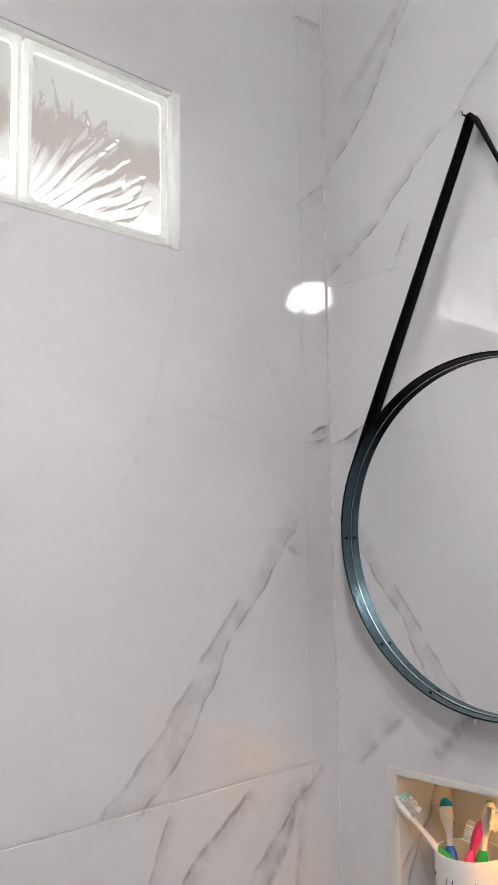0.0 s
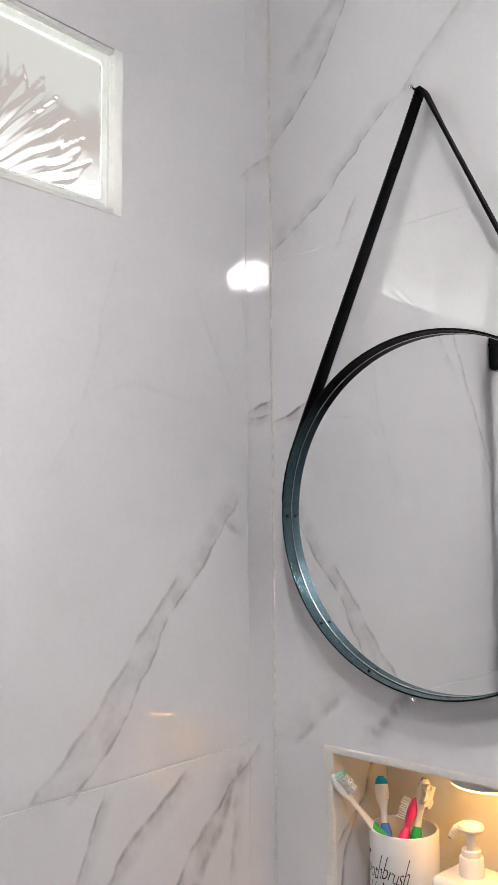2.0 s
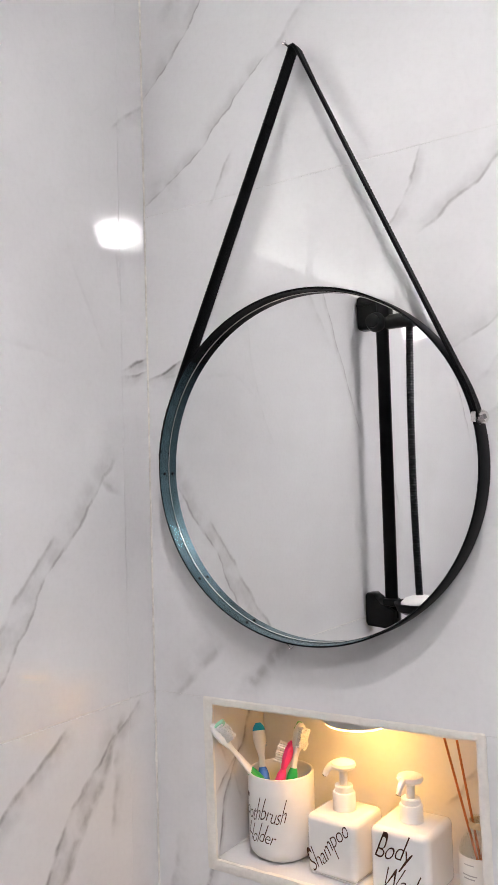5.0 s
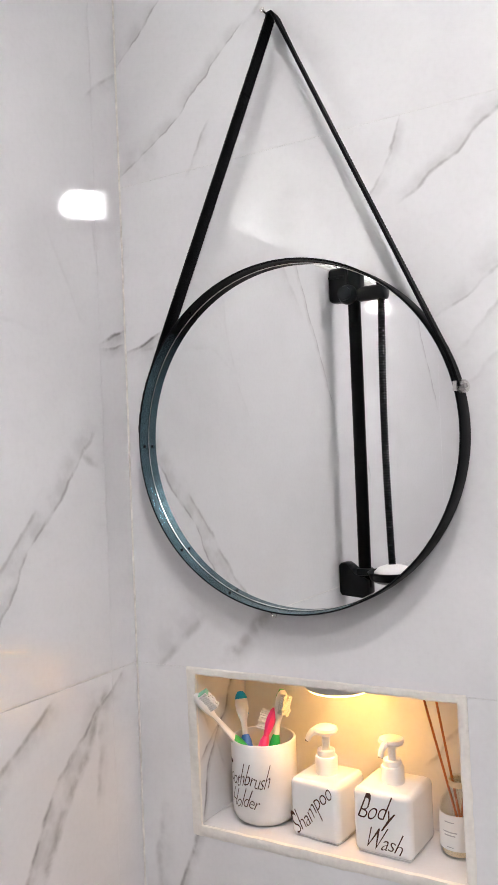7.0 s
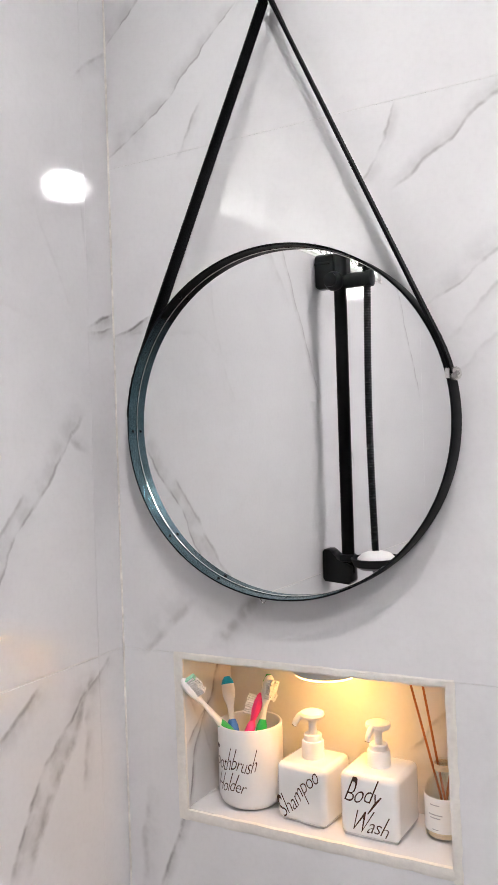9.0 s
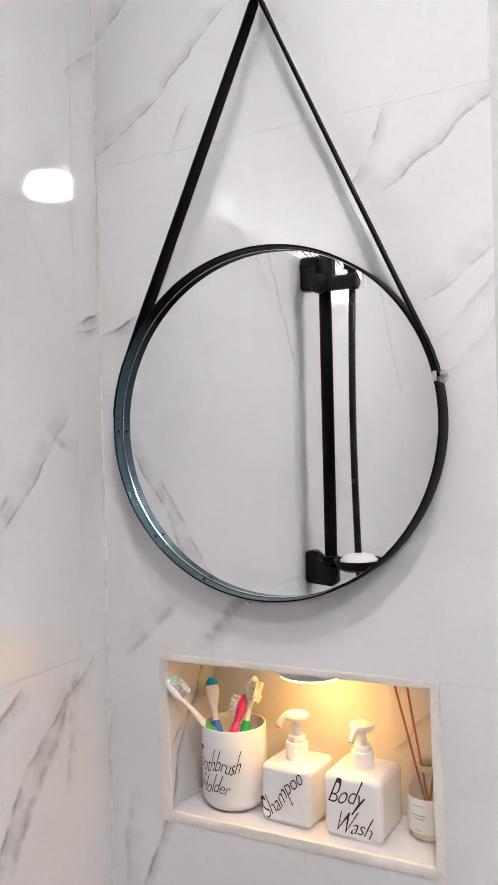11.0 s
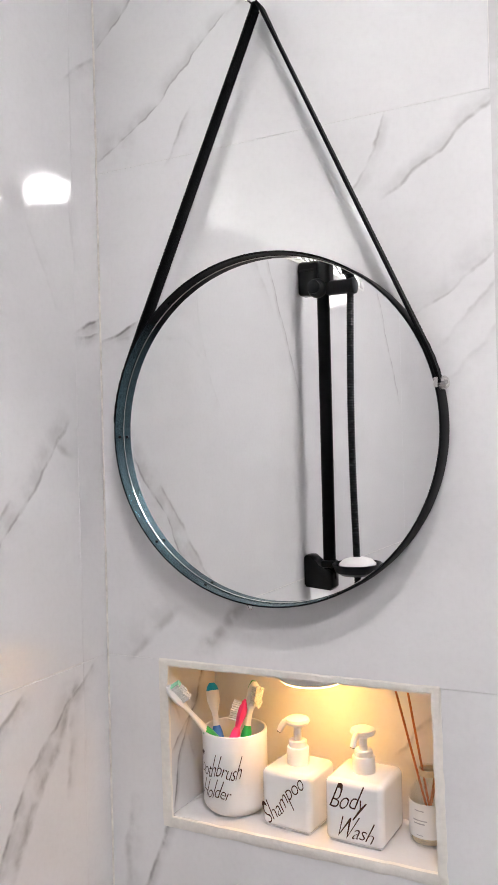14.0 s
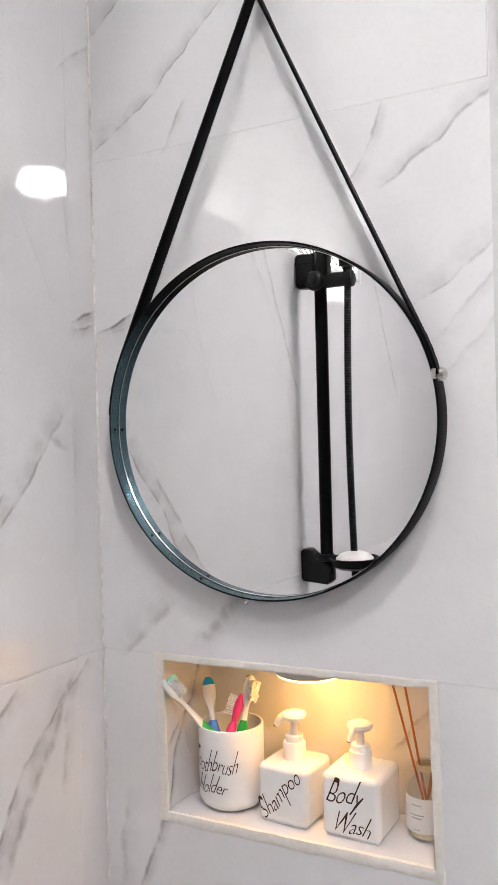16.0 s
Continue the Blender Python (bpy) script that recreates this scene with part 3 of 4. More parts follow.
for i in range(4):
    y1 = WIN_Y1 - 0.012 - i * PITCH
    y0 = y1 - PITCH
    z0, z1 = WIN_Z0 + 0.005, WIN_Z1 - 0.006
    outer, inner = rounded(y0 + 0.0012, y1 - 0.0012, z0 + 0.0008, z1 - 0.0008, 0.004), rounded(y0 + 0.011, y1 - 0.011, z0 + 0.009, z1 - 0.011, 0.007)
    mid = rounded(y0 + 0.006, y1 - 0.006, z0 + 0.005, z1 - 0.005, 0.006)
    bm = bmesh.new()
    rings = [[bm.verts.new((x, u, v)) for u, v in pts] for x, pts in ((-0.0205, outer), (-0.006, outer), (-0.003, mid), (-0.0055, inner), (-0.0075, inner), (-0.0205, outer))]
    for a, b in zip(rings, rings[1:]):
        for k in range(len(a)):
            bm.faces.new((a[k], a[(k + 1) % len(a)], b[(k + 1) % len(b)], b[k]))
    block = part("glass_block", bm, block_rim, window)
    block.visible_shadow = False
    # pressed sunburst relief on the inner face of the pane
    bm = bmesh.new()
    n = 90
    rng = random.Random(i + 3)
    ph = rng.random() * 6
    u0, u1, v0, v1 = y0 + 0.0105, y1 - 0.0105, z0 + 0.0085, z1 - 0.0105
    cu, cv = u0 - 0.035, v0 - 0.06
    front, back = [], []
    for a in range(n + 1):
        fr, br = [], []
        for b in range(n + 1):
            u, v = u0 + (u1 - u0) * a / n, v0 + (v1 - v0) * b / n
            th, rr = math.atan2(v - cv, u - cu), math.hypot(u - cu, v - cv)
            w = th * 21 + ph + 0.7 * noise.noise((u * 22, v * 22, i)) + 3.0 * rr / 0.1 * 0.25
            saw = abs(2 * (w / 2 % 1) - 1)
            jag = 2 * (th * 9 + ph) % 2 / 2
            tip = 0.176 + 0.036 * jag + 0.014 * noise.noise((th * 6, i, 2))
            k = max(0.0, min(1.0, (tip - rr) / 0.004))
            h = (0.0004 + 0.0013 * saw + 0.0009 * noise.noise((th * 40, rr * 12, i))) * k + 0.0004 * noise.noise((u * 30, v * 30, 7))
            fr.append(bm.verts.new((-0.0080 + h, u, v)))
            br.append(bm.verts.new((-0.0125, u, v)))
        front.append(fr)
        back.append(br)
    for a in range(n):
        for b in range(n):
            bm.faces.new((front[a][b], front[a + 1][b], front[a + 1][b + 1], front[a][b + 1]))
            bm.faces.new((back[a][b], back[a][b + 1], back[a + 1][b + 1], back[a + 1][b]))
    for a in range(n):
        bm.faces.new((front[a][0], back[a][0], back[a + 1][0], front[a + 1][0]))
        bm.faces.new((front[a][n], front[a + 1][n], back[a + 1][n], back[a][n]))
        bm.faces.new((front[0][a], front[0][a + 1], back[0][a + 1], back[0][a]))
        bm.faces.new((front[n][a], back[n][a], back[n][a + 1], front[n][a + 1]))
    pane = part("pane", bm, block_glass, block, "pressed sunburst glass", crease=60)
    pane.visible_shadow = False

bm = bmesh.new()
box(bm, -0.62, -0.60, -5.5, 1.6, 1.0, 4.2)
structure("backdrop", bm, outside, "bright daylight outside the window", "backdrop")

# ---- lamps ----
def pendant_lamp(x, y, z):
    lamp = thing("pendant_lamp", (x, y, ROOM_Z), "white pendant lamp with four glowing glass lobes on a short stem", "lamp")
    bm = bmesh.new()
    lathe(bm, [(0, 0.0), (0.060, 0.0), (0.060, -0.010), (0.050, -0.020), (0, -0.022)], 40, Matrix.Translation((x, y, ROOM_Z)))
    part("ceiling_rose", bm, trim_paint, lamp)
    bm = bmesh.new()
    tube(bm, [(x, y, ROOM_Z - 0.015), (x, y, z + 0.050)], 0.007, 16)
    part("stem", bm, trim_paint, lamp)
    bm = bmesh.new()
    lathe(bm, [(0, 0.062), (0.020, 0.060), (0.052, 0.046), (0.056, 0.036), (0, 0.034)], 40, Matrix.Translation((x, y, z)))
    part("lamp_holder", bm, trim_paint, lamp)
    for k in range(4):
        a = 2 * math.pi * k / 4 + 0.5
        bm = bmesh.new()
        lathe(bm, [(0, 0.038), (0.014, 0.036), (0.0245, 0.020), (0.0285, 0.0), (0.0245, -0.018), (0.014, -0.029), (0, -0.033)], 28, Matrix.Translation((x + 0.043 * math.cos(a), y + 0.043 * math.sin(a), z)))
        part("glass_lobe", bm, lamp_glow, lamp, "glowing white glass lobe")


def downlight(x, y):
    """A can lamp on the ceiling, its glowing disc set back in a dark throat."""
    ob = thing("downlight", (x, y, ROOM_Z), "white cylindrical ceiling downlight with a recessed glowing disc", "lamp")
    at = Matrix.Translation((x, y, ROOM_Z))
    bm = bmesh.new()
    lathe(bm, [(0, 0.0), (0.058, 0.0), (0.058, -0.086), (0.056, -0.088), (0.053, -0.088), (0.052, -0.086), (0.052, -0.041), (0, -0.041)], 40, at)
    part("can", bm, [trim_paint], ob)
    bm = bmesh.new()
    lathe(bm, [(0.0518, -0.086), (0.0518, -0.043), (0.0512, -0.043), (0.0512, -0.086), (0.0518, -0.086)], 40, at)
    part("throat", bm, black_metal, ob, "black inner throat")
    bm = bmesh.new()
    lathe(bm, [(0, -0.042), (0.048, -0.042), (0.048, -0.0445), (0.044, -0.046), (0, -0.046)], 40, at)
    part("disc", bm, spot_glow, ob, "glowing white disc")


downlight(0.63, -0.70)
pendant_lamp(0.960, -0.985, 2.190)

# ---- round mirror on its strap ----
mirror = thing("round_mirror", (CX, 0, CZ), "round mirror in a black ring hung by a black strap", "mirror")
TO_WALL = Matrix.Translation((CX, 0, CZ)) @ Matrix.Rotation(radians(90), 4, "X")   # local z comes out of the wall
KZ = RZ / RX
bm = bmesh.new()
lathe(bm, [(RX - 0.0016, 0.004), (RX, 0.004), (RX, 0.0334), (RX - 0.0004, 0.0340), (RX - 0.0013, 0.0340), (RX - 0.0017, 0.0335), (RX - 0.0016, 0.004)], 160, TO_WALL, 1, KZ)
part("frame", bm, black_metal, mirror, "black metal ring")
def liner(a0, a1, mat, label):
    """A stretch of the ring's inner face from a0 to a1 degrees."""
    bm = bmesh.new()
    n = int((a1 - a0) / 2)
    rows = []
    for k in range(n + 1):
        a = radians(a0 + (a1 - a0) * k / n)
        rows.append([bm.verts.new(TO_WALL @ Vector(((RX - r) * math.cos(a), KZ * (RX - r) * math.sin(a), h))) for r, h in ((0.0018, 0.019), (0.0018, 0.0334), (0.0023, 0.0334), (0.0023, 0.019))])
    for r0, r1 in zip(rows, rows[1:]):
        for k in range(4):
            bm.faces.new((r0[k], r0[(k + 1) % 4], r1[(k + 1) % 4], r1[k]))
    part("liner", bm, mat, mirror, label)


# painted sheen on the first stretch, plain black metal on the other
liner(138, 292, ring_sheen, "blue grey inner face of the ring with painted sheen")
liner(-68, 138, black_metal, "black inner face of the ring")
bm = bmesh.new()
lathe(bm, [(0, 0.0188), (RX - 0.0018, 0.0188), (RX - 0.0018, 0.014), (0, 0.014)], 160, TO_WALL, 1, KZ)
part("mirror_glass", bm, silver, mirror, "clear silvered mirror glass")
bm = bmesh.new()
lathe(bm, [(RX - 0.0038, 0.0189), (RX - 0.0031, 0.0195), (RX - 0.0024, 0.0189)], 160, TO_WALL, 1, KZ)
part("bead", bm, steel, mirror, "thin bright bead round the glass")
bm = bmesh.new()
lathe(bm, [(0, 0.004), (RX - 0.006, 0.004), (RX - 0.006, 0.013), (0, 0.013)], 80, TO_WALL, 1, KZ)
part("backing", bm, black_metal, mirror)
# small dark screw dots on the inner face
for ang in (181, 222, 128, 246):
    a = radians(ang)
    bm = bmesh.new()
    p = Vector((CX + (RX - 0.0023) * math.cos(a), -0.0262, CZ + (RZ - 0.0023) * math.sin(a)))
    bmesh.ops.create_uvsphere(bm, u_segments=8, v_segments=6, radius=0.0019, matrix=Matrix.Translation(p))
    part("screw", bm, black_metal, mirror)


def ring_point(deg, out=0.0):
    a = radians(deg)
    return Vector((CX + (RX + out) * math.cos(a), 0, CZ + (RZ + out) * math.sin(a)))


def strap_path():
    left = [ring_point(a, 0.0022) for a in range(176, 152, -2)]
    right = [ring_point(a, 0.0022) for a in range(26, 10, -2)]
    top = PIN + Vector((0, 0, 0.004))
    pts = list(left)
    lead = left[-1]
    end_l, end_r = top + Vector((-0.0035, 0, -0.004)), top + Vector((0.0040, 0, -0.003))
    pts += [lead.lerp(end_l, i / 210) for i in range(1, 211)]
    pts += [top + Vector((-0.0015, 0, 0.0)), top + Vector((0.0018, 0, 0.0))]
    pts += [end_r.lerp(right[0], i / 210) for i in range(0, 210)]
    return pts + right


bm = bmesh.new()
pts = strap_path()
rows = []
for i, p in enumerate(pts):
    d = pts[min(i + 1, len(pts) - 1)] - pts[max(i - 1, 0)]
    d.y = 0
    d.normalize()
    n = Vector((-d.z, 0, d.x))
    near = max(0.0, min(1.0, (p.z - 1.60) / 0.3))
    far = max(0.0, min(1.0, (i - 220) / 30))
    half = 0.0105 - 0.002 * near - far * 0.0040 + (0.0003 if i % 2 else -0.0003)
    cy = -0.0205 + 0.0050 * near - far * (0.0050 - 0.002 * near)
    th = 0.0014 + (0.0003 if i % 2 else 0)
    rows.append([bm.verts.new(Vector((p.x, cy + sy * half, p.z)) + n * sn * th) for sy, sn in ((-1, -0.6), (-0.9, -1), (0.9, -1), (1, -0.6), (1, 0.6), (0.9, 1), (-0.9, 1), (-1, 0.6))])
for r0, r1 in zip(rows, rows[1:]):
    for k in range(8):
        bm.faces.new((r0[k], r0[(k + 1) % 8], r1[(k + 1) % 8], r1[k]))
bm.faces.new(rows[0])
bm.faces.new(rows[-1])
part("strap", bm, black_leather, mirror, "black braided leather strap")
p = ring_point(12, 0.0035)
bm = bmesh.new()
out_dir = Vector((math.cos(radians(12)), 0, math.sin(radians(12))))
turn = out_dir.to_track_quat("Z", "Y").to_matrix().to_4x4()
lathe(bm, [(0, 0.0065), (0.004, 0.006), (0.0065, 0.0035), (0.007, 0.0), (0.007, -0.004), (0, -0.004)], 20, Matrix.Translation((p.x, -0.022, p.z)) @ turn)
part("rivet", bm, steel, mirror, "polished steel rivet")
bm = bmesh.new()
box(bm, -0.0022, 0.0022, -0.0010, 0.0010, -0.0050, 0.0050, 0.0006, 1, Matrix.Translation((p.x - 0.0035, -0.0345, p.z)))
part("clip", bm, steel, mirror, "polished steel clip")
bm = bmesh.new()
hx, hz = 0.221, ring_point(262).z + 0.001
tube(bm, [(hx - 0.006, -0.030, hz), (hx - 0.001, -0.031, hz - 0.007), (hx + 0.001, -0.031, hz - 0.007), (hx + 0.006, -0.030, hz)], 0.0006, 6)
part("wire_loop", bm, steel, mirror, "thin bent wire loop")

nail = thing("nail", PIN, "small steel nail driven into the tiled wall", "nail")
bm = bmesh.new()
q = PIN + Vector((-0.001, 0, -0.001))
tube(bm, [(q.x, 0.004, q.z), (q.x - 0.004, -0.028, q.z + 0.006)], 0.0016, 10)
bmesh.ops.create_uvsphere(bm, u_segments=12, v_segments=8, radius=0.0030, matrix=Matrix.Translation((q.x - 0.0045, -0.029, q.z + 0.0065)) @ Matrix.Diagonal((1, 0.6, 1, 1)))
part("shank", bm, steel, nail)

# ---- puck light under the niche's top ----
PX, PY = 0.258, 0.046
puck = thing("puck_light", (PX, PY, NZ1), "round white puck light glowing warm yellow under the niche top", "lamp")
bm = bmesh.new()
at = Matrix.Translation((PX, PY, NZ1))
lathe(bm, [(0, 0.0), (0.0375, 0.0), (0.0385, -0.003), (0.0385, -0.0125), (0.0380, -0.0130), (0, -0.0130)], 48, at)
part("case", bm, white_plastic, puck)
bm = bmesh.new()
lathe(bm, [(0, -0.0205), (0.016, -0.0198), (0.027, -0.0182), (0.0345, -0.0160), (0.0368, -0.0145), (0.0368, -0.0131), (0, -0.0131)], 40, at)
part("diffuser", bm, puck_glow, puck, "glowing warm diffuser")
bm = bmesh.new()
bmesh.ops.create_uvsphere(bm, u_segments=8, v_segments=6, radius=0.0013, matrix=Matrix.Translation((PX - 0.0300, PY - 0.0244, NZ1 - 0.008)))
part("screw", bm, black_plastic, puck)

# ---- toothbrush cup ----
KX, KY, KR = 0.1478, 0.0560, 0.0397
cup = thing("toothbrush_cup", (KX, KY, NZ0), "matt white cup with dark script lettering standing in the niche", "cup")
at = Matrix.Translation((KX, KY, NZ0))
bm = bmesh.new()
prof = [(0, 0.0008), (0.024, 0.0006), (0.0275, 0.0)]
prof += [(KR - 0.016 + 0.016 * math.sin(radians(a)), 0.016 - 0.016 * math.cos(radians(a))) for a in range(12, 91, 13)]
prof += [(KR, 0.05), (KR, 0.0965), (KR - 0.0006, 0.0980), (KR - 0.0018, 0.0985), (KR - 0.0030, 0.0978), (KR - 0.0034, 0.095), (KR - 0.0036, 0.02), (KR - 0.008, 0.007), (0, 0.005)]
lathe(bm, prof, 72, at)
part("body", bm, matt_white, cup)
FACE = math.degrees(math.atan2(0.57, 0.87)) - 40     # the words start beside the far edge
lettering("Toothbrush", 0.068, 0.029, ink, cup, at @ Matrix.Translation((0, 0, 0.0625)) @ Matrix.Rotation(radians(FACE), 4, "Z"), 0.5, -0.011, KR + 0.0004)
lettering("Holder", 0.046, 0.025, ink, cup, at @ Matrix.Translation((0, 0, 0.0355)) @ Matrix.Rotation(radians(FACE - 4), 4, "Z"), 0.5, -0.011, KR + 0.0004)


# ---- toothbrushes ----
def toothbrush(label, foot, tip, face, handle_mat, grip_mat, bristle_mat, tip_mat=None, bend=0.0, back_mat=None, grip=0.0, fat=1.0):
    """A brush from its foot in the cup to the tip of its head; face is the way its bristles point."""
    foot, tip, face = Vector(foot), Vector(tip), Vector(face)
    d = (tip - foot).normalized()
    face = (face - d * face.dot(d)).normalized()
    side = d.cross(face)
    length = (tip - foot).length
    ob = thing("toothbrush", foot, label, "toothbrush", "toothbrushes in the cup")

    def at(s, off=0.0):
        return foot + d * s + face * (off + bend * math.sin(min(1.0, max(0.0, s / length)) * math.pi))

    def rod(bm, stops, thick=0.6):
        rings = []
        for s, w in stops:
            c = at(s)
            w = w * fat * (1.08 if s > head - 0.005 else 1.2)
            rings.append([bm.verts.new(c + side * w * math.cos(a) + face * w * thick * math.sin(a)) for a in (2 * math.pi * k / 14 for k in range(14))])
        for a, b in zip(rings, rings[1:]):
            for k in range(14):
                bm.faces.new((a[k], a[(k + 1) % 14], b[(k + 1) % 14], b[k]))
        bm.faces.new(rings[0])
        bm.faces.new(rings[-1])
        return bm

    head = length - 0.032
    bm = bmesh.new()
    rod(bm, [(0.001, 0.004), (0.004, 0.0052), (0.03, 0.0058), (0.055, 0.0062), (0.075, 0.0055), (head - 0.032, 0.0038), (head - 0.014, 0.0029), (head - 0.006, 0.0032), (head + 0.002, 0.0058), (head + 0.009, 0.0074), (head + 0.019, 0.0074), (head + 0.0255, 0.0058), (head + 0.0295, 0.0028)], 0.62)
    part("handle", bm, handle_mat, ob)
    bm = bmesh.new()
    rod(bm, [(0.012, 0.0050), (0.018, 0.0062), (0.05, 0.0067), (0.082 + grip, 0.0064), (0.092 + grip, 0.0055), (0.099 + grip, 0.0036)], 0.70)
    part("grip", bm, grip_mat, ob)
    bm = bmesh.new()
    rng = random.Random(int(length * 1e5))
    for r in range(9):
        for c in range(4):
            s = head + 0.003 + r * 0.0026
            w = (c - 1.5) * 0.0027
            base = at(s) + side * w + face * 0.0030
            h = 0.0105 + rng.uniform(-0.0008, 0.0008)
            tube(bm, [base, base + face * h + side * rng.uniform(-1, 1) * 0.0008 + d * rng.uniform(-1, 1) * 0.0010], [0.0014, 0.0017], 6)
    part("bristles", bm, bristle_mat, ob)
    if tip_mat:
        bm = bmesh.new()
        for c in range(3):
            for r in range(2):
                base = at(head + 0.0235 + r * 0.0026) + side * (c - 1) * 0.0026 + face * 0.0030
                tube(bm, [base, base + face * 0.0118], [0.0013, 0.0016], 6)
        if tip_mat is cyan:
            rod(bm, [(head + 0.021, 0.0074), (head + 0.026, 0.0060), (head + 0.0302, 0.0030)], 0.72)
        part("tip_bristles", bm, tip_mat, ob)
    if back_mat:
        bm = bmesh.new()
        rings = []
        for s, w in ((head - 0.002, 0.003), (head + 0.004, 0.0058), (head + 0.012, 0.0068), (head + 0.022, 0.0066), (head + 0.0300, 0.003)):
            c = at(s) - face * 0.0028
            rings.append([bm.verts.new(c + side * w * math.cos(a) + face * 0.0022 * math.sin(a)) for a in (2 * math.pi * k / 12 for k in range(12))])
        for a, b in zip(rings, rings[1:]):
            for k in range(12):
                bm.faces.new((a[k], a[(k + 1) % 12], b[(k + 1) % 12], b[k]))
        bm.faces.new(rings[0])
        bm.faces.new(rings[-1])
        part("tongue_pad", bm, back_mat, ob)
    return ob


Z = NZ0 + 0.006
toothbrush("white toothbrush with mint bristles leaning out of the cup", (KX + 0.010, KY + 0.013, NZ0 + 0.033), (KX - 0.058, KY - 0.061, NZ0 + 0.1595), (0.75, 0.10, 0.65), white_plastic, green, bristle_white, bristle_mint, 0.0, None, -0.010, 1.1)
toothbrush("white toothbrush with blue tip and grip in the cup", (KX + 0.004, KY - 0.030, Z), (KX - 0.036, KY + 0.007, Z + 0.142), (-0.45, 0.80, 0.1), white_plastic, blue, cyan, cyan)
toothbrush("pink toothbrush with white bristles standing in the cup", (KX - 0.008, KY - 0.030, Z), (KX + 0.014, KY + 0.008, Z + 0.128), (-0.85, -0.30, 0.2), pink, pink, bristle_white, None, 0.003, None, 0.0, 1.2)
toothbrush("white toothbrush with green bands standing in the cup", (KX + 0.008, KY - 0.020, Z), (KX + 0.024, KY + 0.012, Z + 0.150), (0.80, -0.45, 0.0), white_plastic, green, bristle_white, None, 0.0, green)


# ---- soap dispensers ----
def dispenser(label, x, y, turn, spout, size=0.0635, high=0.0715, tall=1.0):
    base = Matrix.Translation((x, y, NZ0)) @ Matrix.Rotation(radians(turn), 4, "Z")
    ob = thing("soap_dispenser", base, label, "dispenser", "pump dispensers in the niche")
    h = size / 2
    bm = bmesh.new()
    box(bm, -h, h, -h, h, 0.0015, high, 0.0075, 5, base)
    even_normals(part("body", bm, ceramic, ob, "white glazed square body"))
    bm = bmesh.new()
    box(bm, -h + 0.004, h - 0.004, -h + 0.004, h - 0.004, 0.0, 0.003, 0.001, 1, base)
    part("foot", bm, matt_white, ob)
    bm = bmesh.new()
    lathe(bm, [(0, high - 0.001), (0.0128, high - 0.001), (0.0132, high + 0.001), (0.0130, high + 0.0180 * tall), (0.0122, high + 0.0195 * tall), (0.0104, high + 0.0200 * tall), (0.0104, high + 0.0262 * tall), (0.0094, high + 0.0274 * tall), (0, high + 0.0255 * tall)], 36, base)
    part("collar", bm, white_plastic, ob)
    bm = bmesh.new()
    lathe(bm, [(0, high + 0.025 * tall), (0.0048, high + 0.025 * tall), (0.0046, high + 0.040 * tall), (0.006, high + 0.044 * tall), (0, high + 0.044 * tall)], 20, base)
    part("stem", bm, white_plastic, ob)
    top = base @ Matrix.Translation((0, 0, high + 0.044 * tall)) @ Matrix.Rotation(radians(spout), 4, "Z")
    bm = bmesh.new()
    lathe(bm, [(0, -0.001), (0.008, -0.0005), (0.0132, 0.002), (0.0145, 0.0048), (0.0135, 0.0078), (0.009, 0.0098), (0, 0.0105)], 32, top)
    part("pump_head", bm, white_plastic, ob)
    bm = bmesh.new()
    path = [top @ Vector(p) for p in ((0.004, 0, 0.0045), (0.011, 0, 0.0045), (0.0155, 0, 0.0025), (0.0192, 0, -0.0020), (0.0215, 0, -0.0075))]
    tube(bm, path, [0.0056, 0.0052, 0.0044, 0.0039, 0.0034], 14, 0.8)
    nozzle = part("spout", bm, white_plastic, ob)
    bm = bmesh.new()
    d = (path[-1] - path[-2]).normalized()
    tube(bm, [path[-1] - d * 0.0006, path[-1] + d * 0.0006], 0.0029, 12)
    part("opening", bm, black_plastic, nozzle, "dark spout opening")
    return ob, base, h


ob, base, h = dispenser("white square pump dispenser with slanting script lettering", 0.2332, 0.0560, -4.0, 210, 0.0650, 0.0680, 1.02)
lettering("Shampoo", 0.072, 0.034, ink, ob, base @ Matrix.Translation((-0.0025, -h - 0.0004, 0.0360)) @ Matrix.Rotation(radians(-50), 4, "Y"), 0.45, -0.011)
ob, base, h = dispenser("white square pump dispenser with two lines of script lettering", 0.3145, 0.0575, -1.0, 258, 0.0690, 0.0715, 0.91)
lettering("Body", 0.044, 0.040, ink, ob, base @ Matrix.Translation((-0.0055, -h - 0.0004, 0.0500)) @ Matrix.Rotation(radians(4), 4, "Y"), 0.45, -0.011)
lettering("Wash", 0.042, 0.027, ink, ob, base @ Matrix.Translation((0.0035, -h - 0.0004, 0.0205)) @ Matrix.Rotation(radians(4), 4, "Y"), 0.45, -0.011)

# ---- reed diffuser ----
DX, DY, DR = 0.3840, 0.0735, 0.0212
diffuser = thing("reed_diffuser", (DX, DY, NZ0), "small clear glass bottle with a white label and orange reeds", "diffuser")
at = Matrix.Translation((DX, DY, NZ0))
bm = bmesh.new()
lathe(bm, [(0, 0.0), (DR - 0.002, 0.0), (DR, 0.002), (DR, 0.050), (DR - 0.002, 0.058), (DR - 0.009, 0.067), (0.0090, 0.072), (0.0090, 0.083), (0.0075, 0.083), (0.0075, 0.072), (DR - 0.010, 0.066), (DR - 0.0035, 0.057), (DR - 0.0016, 0.050), (DR - 0.0016, 0.003), (0, 0.0016)], 40, at)
bottle = part("bottle", bm, clear, diffuser, "clear glass bottle")
